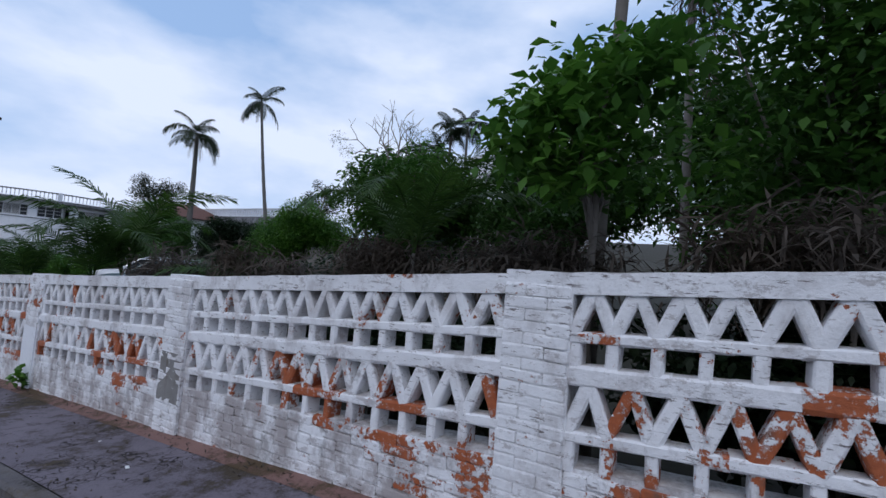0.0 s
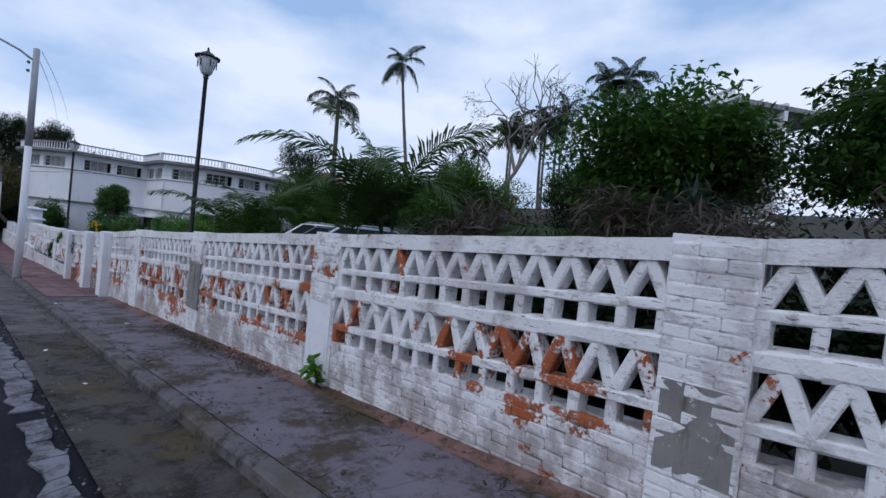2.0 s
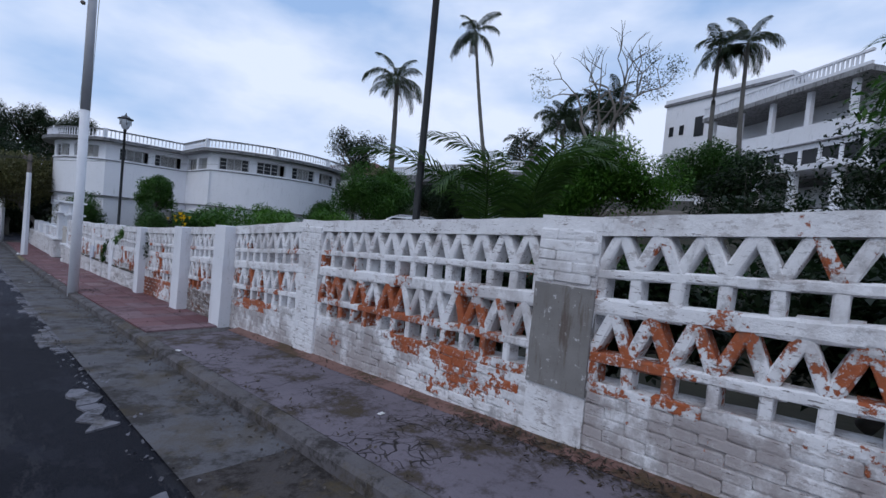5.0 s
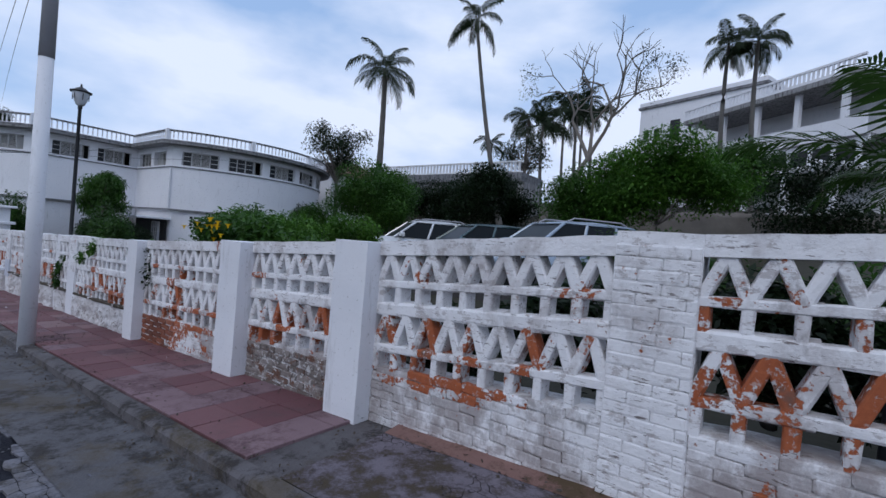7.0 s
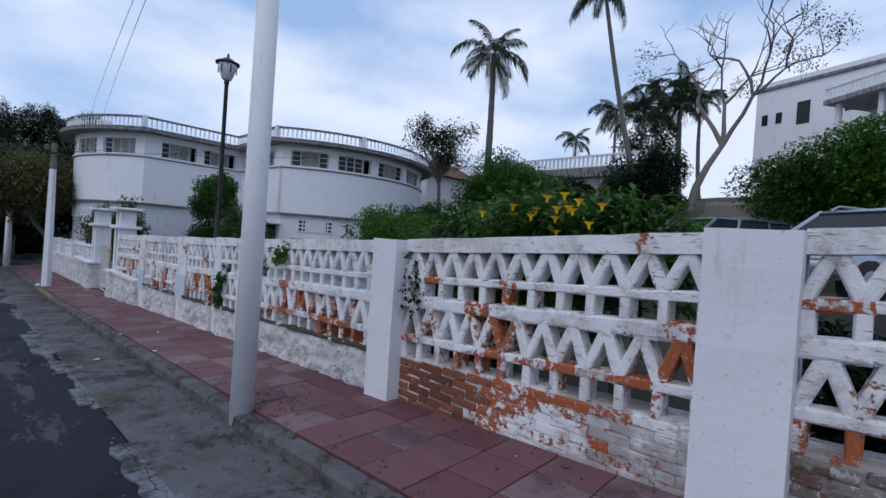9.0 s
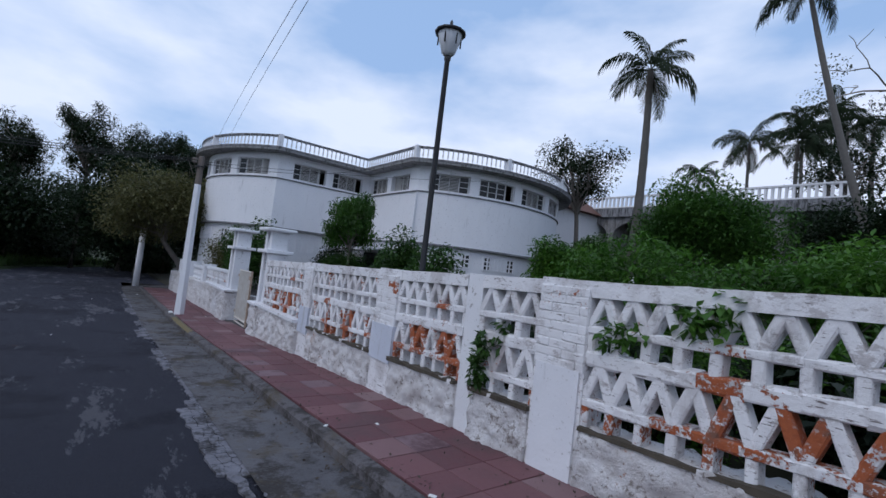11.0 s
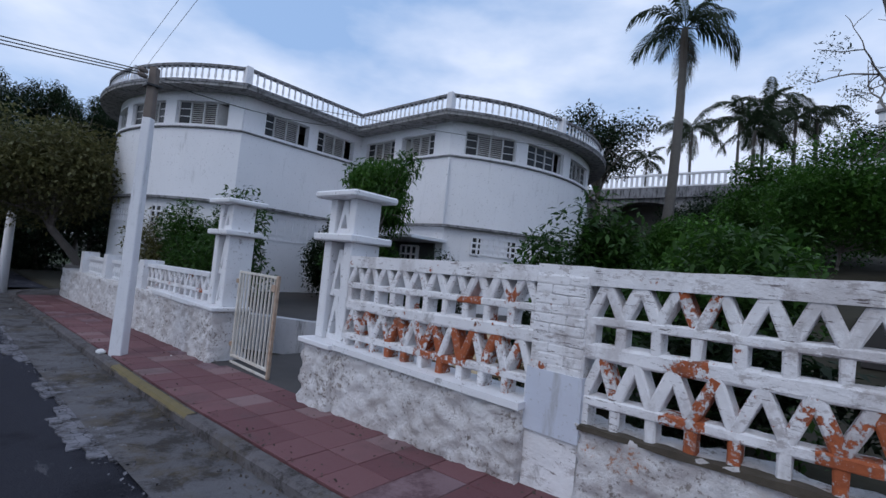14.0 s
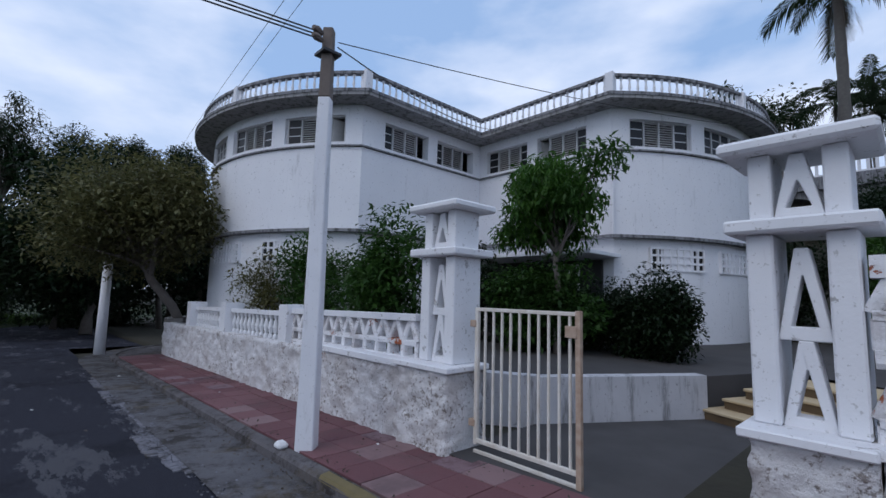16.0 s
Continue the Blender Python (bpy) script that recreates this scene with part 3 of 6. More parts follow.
def lattice(parent, x0, x1, top, wear, cell=0.232, y=WALL + 0.075, upper=True, lower=True):
    n = max(1, round((x1 - x0) / cell))
    p = (x1 - x0) / n
    slope = math.degrees(math.atan2(top(x1) - top(x0), x1 - x0))
    rows = ([(TRI1, SQ1, wear * 0.12)] if upper else []) + ([(TRI2, SQ2, min(1.0, wear * 1.5))] if lower else [])
    for tri, sq, w in rows:
        h = tri[1] - tri[0] + 0.03
        long = math.hypot(p / 2, h)
        lean = math.degrees(math.atan2(h, p / 2))
        for i in range(n):
            zone = 0.5 + 1.1 * noise.noise(((x0 + i * p) * 0.8, tri[0] * 2.0, 0))
            for side in (0, 1):
                xc = x0 + (i + 0.25 + 0.5 * side) * p
                brick(parent, xc, y + rng.uniform(-0.003, 0.003), top(xc) - (tri[0] + tri[1]) / 2, long, 0.15, rng.uniform(0.066, 0.080), (lean if side == 0 else -lean) + rng.uniform(-1.5, 1.5), coat(w * zone * 1.3), shapes=BANDS)
            xc = x0 + i * p + (0.02 if i == 0 else 0)
            brick(parent, xc, y + rng.uniform(-0.002, 0.004), top(xc) - (sq[0] + sq[1]) / 2, sq[1] - sq[0] + 0.03, 0.15, rng.uniform(0.062, 0.076), 90 + rng.uniform(-1.5, 1.5), coat(w * (zone if tri is TRI1 else 0.5 + 0.5 * zone)), shapes=BANDS)
        brick(parent, x1 - 0.02, y, top(x1) - (sq[0] + sq[1]) / 2, sq[1] - sq[0] + 0.03, 0.14, 0.06, 90, coat(w), shapes=BANDS)
    courses = []
    if upper:
        courses += [((TRI1[1] + SQ1[0]) / 2, SQ1[0] - TRI1[1] + 0.010, wear * 0.25), ((SQ1[1] + TRI2[0]) / 2, TRI2[0] - SQ1[1] + 0.010, wear * 0.3)]
    if lower:
        courses += [((TRI2[1] + SQ2[0]) / 2, SQ2[0] - TRI2[1] + 0.010, wear * 1.5)]
    for depth, high, w in courses:
        m = max(1, round((x1 - x0) / 0.262))
        q = (x1 - x0) / m
        for i in range(m):
            xc = x0 + (i + 0.5) * q
            zone = 0.45 + 1.1 * noise.noise((xc * 0.8, depth * 2.0, 4))
            brick(parent, xc, y - 0.003 + rng.uniform(-0.0025, 0.0025), top(xc) - depth + rng.uniform(-0.003, 0.003), q + 0.004, 0.155, high + rng.uniform(-0.004, 0.004), slope, coat(w * zone * 1.3), shapes=BANDS)


def faced(parent, x0, x1, low, high, y, wear, material=BASE, bare=None, edge=1.0):
    """Running bond of painted bricks on a wall's street side, clipped by slanting lines."""
    course = 0.073
    k = 0
    zmax = max(high(x0), high(x1))
    z = min(low(x0), low(x1))
    while z + course * 0.5 < zmax:
        x = x0 - (0.0 if k % 2 else 0.135)
        while x < x1 - 0.02:
            a, b = max(x, x0), min(x + 0.27, x1)
            xc = (a + b) / 2
            zc = z + course / 2 + (low(xc) - min(low(x0), low(x1)))
            if b - a > 0.05 and zc + course / 2 < high(xc) + 0.02:
                near = 1.0 - min(1.0, abs(high(xc) - zc) / 0.16)
                r = noise.noise((xc * 0.8, zc * 1.5, 7)) * 0.85 + edge * 0.62 * near * (0.4 + 1.2 * wear)
                coatm = BARE if r + rng.uniform(-0.15, 0.15) > 0.70 - 0.22 * wear else WORN if r > 0.34 - 0.2 * wear else material
                open_joint = 0.0
                if bare:
                    coatm = bare(xc, zc, coatm)
                    open_joint = 0.013 if coatm in (GREYBRICK, REDBRICK) else 0.0
                brick(parent, xc, y + 0.0185 + 0.004 * noise.noise((xc * 3, zc * 6, 2)) + rng.uniform(-0.004, 0.002), zc, b - a - 0.002 - open_joint, 0.045, course - open_joint - rng.uniform(-0.006, 0.002), rng.uniform(-0.7, 0.7), coatm)
            x += 0.27
        z += course
        k += 1


def structure(ob, label, category="wall"):
    return tagged(ob, label, category, kind="structure")


# piers: x from, x to, front, kind
PIERS = [(2.35, 2.80, 2.645, "brick"), (-1.21, -0.79, 2.645, "brick"), (-4.92, -4.50, 2.645, "cement"), (-8.43, -7.97, 2.645, "plaster"), (-12.0, -11.55, 2.645, "grey"), (-15.38, -14.91, 2.645, "brick"),
         (-17.77, -17.36, 2.50, "post"), (-19.78, -19.36, 2.50, "post"), (-22.64, -22.30, 2.53, "post"), (-26.05, -25.56, 2.645, "plaster"), (-27.03, -26.80, 2.66, "plain"), (-28.84, -28.33, 2.645, "panel"), (-31.55, -31.13, 2.645, "panel")]


def pier(k, x0, x1, front, kind):
    low, high = (lambda x: paving(x) - 0.2), (lambda x: coping((x0 + x1) / 2) + (0.012 if kind != "post" else 0.0))
    name = "wall_pier_%d" % k
    if kind == "post":
        ob = rough_block(name, x0, x1, front, 2.93, low, high, POSTW, 0.006, 0.1)
        return structure(ob, "smooth white rendered square post in the street wall", "wall pier")
    ob = rough_block(name, x0, x1, front + 0.012, 2.95, low, high, PAINT if kind != "plain" else WHITE, 0.008, 0.09)
    words = {"brick": "limewashed brick wall pier with flaking paint", "cement": "limewashed brick pier with a bare cement patch", "plaster": "brick pier with a smooth white plastered foot", "grey": "brick pier with a grey cement repair", "plain": "narrow whitewashed pier between openwork panels", "panel": "brick pier with a pale blue plastered panel below"}
    structure(ob, words[kind], "wall pier")
    if kind != "plain":
        foot = paving((x0 + x1) / 2)
        start = {"brick": 0.0, "cement": 0.0, "plaster": 0.85, "grey": 1.12, "panel": 0.86}[kind]
        faced(ob, x0 + 0.004, x1 - 0.004, lambda x: foot + start, lambda x: high(x) - 0.05, front, 0.30, PAINT, edge=0.0)
    mid, foot = (x0 + x1) / 2, paving((x0 + x1) / 2)
    patch = {"cement": (0.32, 0.80, CEMENT), "plaster": (0.0, 0.86, POSTW), "grey": (0.38, 1.10, CEMENT), "panel": (0.42, 0.88, PANEL)}.get(kind)
    if patch:
        inset = 0.0 if kind in ("panel", "grey") else 0.03
        rough_block("plaster_patch", x0 + inset - (0.012 if kind == "panel" else 0), x1 - inset + (0.012 if kind == "panel" else 0), front - (0.014 if kind == "panel" else 0.008), front + 0.05, lambda x: foot + patch[0], lambda x: foot + patch[1], patch[2], 0.006, 0.05, ob, {"cement": "bare grey cement patch", "grey": "grey cement repair", "plaster": "smooth white plaster coat", "panel": "pale blue plaster panel"}[kind])
    return ob


for k, (x0, x1, front, kind) in enumerate(PIERS):
    pier(k + 1, x0, x1, front, kind)

# two feet of the wall have lost their coat
STRIPPED = {7: lambda x, z, c: GREYBRICK, 8: lambda x, z, c: REDBRICK if x < -21.35 + 0.35 * noise.noise((x * 2, z * 5, 3)) else c}
# bays: from, to, wear, kind of foot
BAYS = [(2.80, 7.5, 0.3, "brick"), (-0.79, 2.35, 0.45, "brick"), (-4.50, -1.21, 0.5, "brick"), (-7.97, -4.92, 0.45, "brick"), (-11.55, -8.43, 0.95, "brick"), (-14.91, -12.0, 1.0, "brick"), (-17.36, -15.38, 0.3, "brick"),
        (-19.36, -17.77, 0.8, "brick"), (-22.30, -19.78, 0.85, "brick"), (-25.56, -22.64, 0.95, "rubble"), (-26.80, -26.05, 0.45, "rubble"), (-28.33, -27.03, 0.6, "rubble"), (-31.13, -28.84, 0.45, "rubble"), (-33.90, -31.55, 0.5, "sill")]
for k, (x0, x1, wear, foot) in enumerate(BAYS):
    low, high = (lambda x: paving(x) - 0.2), (lambda x: coping(x) - FOOT)
    name = "wall_%d" % (k + 1)
    if foot == "brick":
        ob = rough_block(name, x0, x1, WALL + 0.012, 2.93, low, high, BASE, 0.010, 0.08)
        structure(ob, "whitewashed openwork brick wall with orange brick showing through flaking paint")
        faced(ob, x0, x1, lambda x: paving(x) - 0.03, high, WALL, wear * 0.6, BASE, STRIPPED.get(k))
    else:
        top = high if foot == "rubble" else (lambda x: -1.11)
        ob = rough_block(name, x0, x1, WALL - 0.04 if foot == "rubble" else WALL - 0.10, 2.97, low, top, RUBBLE, 0.02, 0.04, stones=True)
        structure(ob, "whitewashed rubble-stone wall carrying openwork brick panels")
        if foot == "rubble":
            rough_block("ledge", x0, x1, WALL - 0.055, WALL + 0.03, lambda x: high(x) - 0.03, lambda x: high(x) + 0.010, MOSS, 0.034, 0.04, ob, "mossy dark mortar ledge")
        if foot == "sill":
            rough_block("sill", x0 - 0.02, x1, WALL - 0.14, 2.98, lambda x: -1.11, lambda x: -1.055, WHITE, 0.004, 0.1, ob, "white cement sill")
    lattice(ob, x0, x1, (lambda x: coping(x)) if foot != "sill" else (lambda x: coping(x) + 0.045), wear)
    rough_block("coping", x0, x1, WALL - 0.012, 2.87, lambda x: coping(x) - TRI1[0] - 0.01, lambda x: coping(x), PAINT, 0.010, 0.07, ob, "chipped white coping")

# ---- the gate and the wall beyond it ----
def gate_pillar(x, y, foot):
    t = thing("gate_pillar", x + 0.265, y + 0.21, foot, "white concrete gate pillar with pierced triangles and slab cap", "gate pillar", "gate pillars")
    base = -1.06
    w, d = 0.53, 0.42
    part("side_slab", boxes((x, x + 0.14, y, y + d, base, 0.08), bevel=0.012), WHITE, t)
    part("side_slab", boxes((x + w - 0.14, x + w, y, y + d, base, 0.08), bevel=0.012), WHITE, t)
    part("side_slab", boxes((x + 0.02, x + 0.14, y + 0.02, y + d - 0.02, 0.16, 0.585), bevel=0.01), WHITE, t)
    part("side_slab", boxes((x + w - 0.14, x + w - 0.02, y + 0.02, y + d - 0.02, 0.16, 0.585), bevel=0.01), WHITE, t)
    part("collar", boxes((x - 0.10, x + w + 0.10, y - 0.10, y + d + 0.10, 0.08, 0.165), bevel=0.015), WHITE, t, "projecting slab collar")
    part("cap", boxes((x - 0.12, x + w + 0.12, y - 0.12, y + d + 0.12, 0.585, 0.665), bevel=0.02), WHITE, t, "weathered slab cap")
    x0, x1 = x + 0.135, x + w - 0.135
    mid = (x0 + x1) / 2

    def chevron(z0, z1):
        bm = bmesh.new()
        outer = [(x0, z0), (x1, z0), (mid + 0.035, z1), (mid - 0.035, z1)]
        b, k = 0.08, 0.045
        inner = [(x0 + k + 0.02, z0 + b), (x1 - k - 0.02, z0 + b), (mid + 0.004, z1 - 0.165), (mid - 0.004, z1 - 0.165)]
        ring = [[[bm.verts.new((px, yy, pz)) for px, pz in line] for line in (outer, inner)] for yy in (y + 0.06, y + 0.20)]
        for i in range(4):
            j = (i + 1) % 4
            bm.faces.new((ring[0][0][i], ring[0][0][j], ring[0][1][j], ring[0][1][i]))
            bm.faces.new((ring[1][0][j], ring[1][0][i], ring[1][1][i], ring[1][1][j]))
            bm.faces.new((ring[0][0][i], ring[1][0][i], ring[1][0][j], ring[0][0][j]))
            bm.faces.new((ring[0][1][j], ring[1][1][j], ring[1][1][i], ring[0][1][i]))
        bmesh.ops.recalc_face_normals(bm, faces=bm.faces)
        bmesh.ops.bevel(bm, geom=list(bm.edges), offset=0.006, segments=1, affect="EDGES")
        return bm

    part("pierced_triangle", chevron(base - 0.02, base + 0.50), WHITE, t)
    part("pierced_triangle", chevron(base + 0.50, base + 1.05), WHITE, t)
    part("pierced_triangle", chevron(0.16, 0.57), WHITE, t)
    return t


gate_pillar(-34.46, WALL, -1.06)
gate_pillar(-37.60, WALL, -1.06)
for k, (x0, x1) in enumerate(((-34.46, -33.90), (-37.80, -37.0))):
    ob = rough_block("wall_%d" % (15 + k), x0, x1, WALL - 0.14, 3.10, lambda x: paving(x) - 0.2, lambda x: -1.12, RUBBLE, 0.02, 0.04, stones=True)
    structure(ob, "whitewashed rubble plinth under a gate pillar")
    part("sill", boxes((x0 - 0.05, x1 + 0.05 * k, WALL - 0.19, 3.12, -1.12, -1.06), bevel=0.01), WHITE, ob, "white cement sill")


def gate():
    x0, x1, y = -36.90, -35.70, 2.84
    foot, top = -1.80, -0.46
    t = thing("metal_gate", x0, y, paving(x0), "rusting white iron bar gate leaf standing shut", "gate")
    part("frame", boxes((x0, x0 + 0.045, y - 0.02, y + 0.02, foot - 0.02, top), (x0, x1, y - 0.018, y + 0.018, top - 0.035, top), (x0, x1, y - 0.018, y + 0.018, foot, foot + 0.04), bevel=0.004), RUSTY, t)
    part("end_stile", boxes((x1 - 0.05, x1, y - 0.022, y + 0.022, foot - 0.12, top + 0.01), bevel=0.004), RUST, t, "rusted end stile")
    part("bottom_rail", boxes((x0, x1, y - 0.016, y + 0.016, foot - 0.10, foot - 0.07), bevel=0.004), RUSTY, t)
    for i in range(10):
        xb = x0 + 0.13 + i * (x1 - x0 - 0.24) / 9
        part("bar", boxes((xb - 0.011, xb + 0.011, y - 0.012, y + 0.012, foot, top - 0.01), bevel=0.003), RUSTY, t)
    part("latch", boxes((x1 - 0.14, x1 - 0.03, y - 0.035, y - 0.01, top - 0.22, top - 0.12), bevel=0.004), RUST, t, "rusty latch plate")
    for z in (foot + 0.15, top - 0.2):
        part("hinge", boxes((x0 - 0.06, x0 + 0.02, y - 0.03, y + 0.03, z, z + 0.07), bevel=0.005), RUST, t, "rusty hinge")


gate()

LOWW = lambda x: -1.12 - 0.018 * (-37.7 - x)
ob = rough_block("wall_17", -49.0, -37.80, WALL - 0.10, 3.0, lambda x: paving(x) - 0.2, LOWW, RUBBLE, 0.02, 0.055, stones=True)
structure(ob, "low whitewashed rubble wall west of the gate")
part("sill", boxes((-39.9, -37.80, WALL - 0.14, 3.02, -1.16, -1.075), bevel=0.01), WHITE, ob, "white cement sill")
lattice(ob, -40.9, -37.70, lambda x: LOWW(x) + 0.48 + 0.115, 0.05, 0.27, WALL + 0.12, True, False)
part("coping", strip(bmesh.new(), [(-40.9, 2.72), (-37.7, 2.72)], lambda x: LOWW(x) + 0.475, lambda x: LOWW(x) + 0.55, 0.03, -0.17), WHITE, ob)
for xp in (-41.2, -44.2, -46.8):
    rough_block("post", xp, xp + 0.32, WALL - 0.06, 3.0, LOWW, lambda x: LOWW(x) + 0.62, WHITE, 0.01, 0.09, ob, "white balustrade post")
baluster = bmesh.new()
lathe(baluster, [(0.05, 0), (0.05, 0.05), (0.03, 0.08), (0.058, 0.2), (0.03, 0.34), (0.05, 0.38), (0.05, 0.42)], sides=8)
low_baluster = bpy.data.meshes.new("baluster")
baluster.to_mesh(low_baluster), baluster.free()
low_baluster.materials.append(WHITE)
for a, b in ((-43.9, -41.2), (-46.5, -44.2)):
    part("rail", strip(bmesh.new(), [(a, 2.80), (b, 2.80)], lambda x: LOWW(x) + 0.42, lambda x: LOWW(x) + 0.50, 0.07, -0.07), WHITE, ob, "white balustrade rail")
    n = int((b - a) / 0.2)
    for i in range(n):
        o = new("baluster", low_baluster)
        o.parent = ob
        xb = a + (i + 0.5) * (b - a) / n
        o.matrix_basis = pose(xb, 2.80, LOWW(xb))
WALLARC = [(-49 - 3.25 * math.sin(radians(v)), 6 - 3.25 * math.cos(radians(v))) for v in range(0, 91, 15)]
ob = solid("wall_18", strip(bmesh.new(), WALLARC[::-1], lambda x: paving(x) - 0.3, lambda x: LOWW(x) + 0.1, 0.1, -0.3), STONE)
structure(ob, "rough grey stone wall rounding the street corner")

# red tiles of the pavement
tile_bm = boxes((-0.5, 0.5, -0.5, 0.5, -0.5, 0.5))
bmesh.ops.transform(tile_bm, matrix=Matrix.Diagonal((0.40, 0.40, 0.04, 1)), verts=tile_bm.verts)
bmesh.ops.bevel(tile_bm, geom=list(tile_bm.edges), offset=0.004, segments=1, affect="EDGES")
tile_me = bpy.data.meshes.new("tile")
tile_bm.to_mesh(tile_me), tile_bm.free()
tile_me.materials.append(TILE)
bed = bpy.data.objects["pavement_2"]
pale_me = tile_me.copy()
pale_me.materials[0] = PALETILE
x = MEET
row = 0
while x > -48.6:
    row += 1
    for j in range(3):
        y = 1.555 + 0.2 + j * 0.385
        wide = 0.385 if j < 2 else 0.37
        o = new("tile", pale_me if (x > -20.5 and row % 3 == 1) or (x > -20 and j == 0 and rng.random() < 0.3) or rng.random() < 0.07 else tile_me)
        o.parent = bed
        s = math.degrees(math.atan2(paving(x) - paving(x - 0.4), 0.4))
        o.matrix_basis = pose(x - 0.2, y, paving(x - 0.2) - 0.012 + rng.uniform(-0.003, 0.003), 0, -s, rng.uniform(-0.6, 0.6)) @ Matrix.Diagonal((0.98, (wide - 0.006) / 0.40, 1, 1))
    x -= 0.40

# ---- the house with two round wings ----
INNER, EAST, SOUTH = (-42.95, 9.5), (-38.65, 9.5), (-42.95, 5.2)
HUB_E, HUB_W, ROUND = (-42.95, 13.9), (-47.35, 9.5), 6.152


def arc(hub, a0, a1, r=ROUND, step=4.0):
    n = max(1, int(abs(a1 - a0) / step))
    return [(hub[0] + r * math.cos(radians(a0 + (a1 - a0) * i / n)), hub[1] + r * math.sin(radians(a0 + (a1 - a0) * i / n))) for i in range(n + 1)]


PLAN = arc(HUB_W, -200, -44.34) + [INNER] + arc(HUB_E, -45.66, 110)


def shifted(line, o):
    out = []
    pts = [Vector(p) for p in line]
    for i, p in enumerate(pts):
        a = (p - pts[i - 1]).normalized() if i else (pts[1] - p).normalized()
        b = (pts[i + 1] - p).normalized() if i + 1 < len(pts) else a
        na, nb = Vector((a.y, -a.x)), Vector((b.y, -b.x))
        n = (na + nb).normalized()
        n = n / max(0.4, n.dot(na))
        out.append((p.x + n.x * o, p.y + n.y * o))
    return out


def plate(line, z0, z1):
    bm = bmesh.new()
    low, top = [bm.verts.new((*p, z0)) for p in line], [bm.verts.new((*p, z1)) for p in line]
    bm.faces.new(top), bm.faces.new(low[::-1])
    n = len(line)
    for i in range(n):
        bm.faces.new((low[i], low[(i + 1) % n], top[(i + 1) % n], top[i]))
    return bm


house = thing("house", -43, 9.5, -1.35, "white two-storey house with two rounded wings and roof balustrade", "house")
part("lower_wall", strip(bmesh.new(), PLAN, -1.6, 1.13, -0.10, -0.35), HOUSE, house, "white ground-floor wall")
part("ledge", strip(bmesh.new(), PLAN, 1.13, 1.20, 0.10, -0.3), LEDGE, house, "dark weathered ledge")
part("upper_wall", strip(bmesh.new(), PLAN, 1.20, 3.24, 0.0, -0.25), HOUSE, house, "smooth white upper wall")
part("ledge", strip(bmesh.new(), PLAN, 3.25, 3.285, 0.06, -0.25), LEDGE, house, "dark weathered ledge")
part("sill_band", strip(bmesh.new(), PLAN, 3.285, 3.36, 0.05, -0.25), HOUSE, house)
part("lintel", strip(bmesh.new(), PLAN, 4.06, 4.32, 0.0, -0.25), HOUSE, house)
part("roof", plate(shifted(PLAN, 0.58), 4.32, 4.44), SLABM, house, "stained overhanging roof slab with soffit shade in its colour")
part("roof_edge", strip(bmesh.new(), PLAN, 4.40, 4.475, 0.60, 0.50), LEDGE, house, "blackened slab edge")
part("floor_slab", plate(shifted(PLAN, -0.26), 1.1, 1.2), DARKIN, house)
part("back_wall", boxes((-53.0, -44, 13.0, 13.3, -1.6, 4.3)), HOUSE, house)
# added wall, coloured dark so the rooms behind the windows read as dim
part("room_partition", strip(bmesh.new(), shifted(PLAN, -2.0), 1.2, 4.3, 0.0, -0.1), DARKIN, house, "interior wall added to darken the windows")


def window(parent, order):
    """A wide low window of four lights, louvred, glazed or open. Local x runs along the wall, y points in."""
    t = thing("window", 0, 0, 0, "wide window with louvred shutters between panes", "window", "upper windows of the house")
    del t["category"], t["group"]
    w, h = 1.62, 0.70
    part("window_frame", boxes((-w / 2, w / 2, -0.03, 0.03, 0, 0.03), (-w / 2, w / 2, -0.03, 0.03, h - 0.03, h), *[(xx - 0.02, xx + 0.02, -0.03, 0.03, 0.03, h - 0.03) for xx in (-w / 2 + 0.02, -w / 4, 0.0, w / 4, w / 2 - 0.02)]), FRAMEM, t)
    for k, kind in enumerate(order):
        a = -w / 2 + k * w / 4 + 0.03
        b = a + w / 4 - 0.06
        if kind == "G":
            part("pane", boxes((a, b, -0.005, 0.005, 0.03, h - 0.03)), PANE, t)
            for z in (h * 0.36, h * 0.68):
                part("glazing_bar", boxes((a, b, -0.012, 0.012, z - 0.012, z + 0.012)), FRAMEM, t)
        elif kind == "L":
            bm = bmesh.new()
            for i in range(11):
                z = 0.05 + i * (h - 0.1) / 10
                box(bm, a, b, -0.025, 0.025, -0.004, 0.004, m=Matrix.Translation((0, 0, z)) @ Matrix.Rotation(radians(40), 4, "X"))
            part("louvre", bm, SHUTTER, t, "slatted louvre leaf")
        else:
            bm = boxes((0, b - a, -0.015, 0.015, 0.03, h - 0.03))
            bmesh.ops.transform(bm, matrix=pose(a, 0, 0, 0, 0, 62), verts=bm.verts)
            part("open_leaf", bm, SHUTTER, t, "leaf standing open inwards")
    t.parent = parent
    t.matrix_parent_inverse = parent.matrix_world.inverted()
    return t


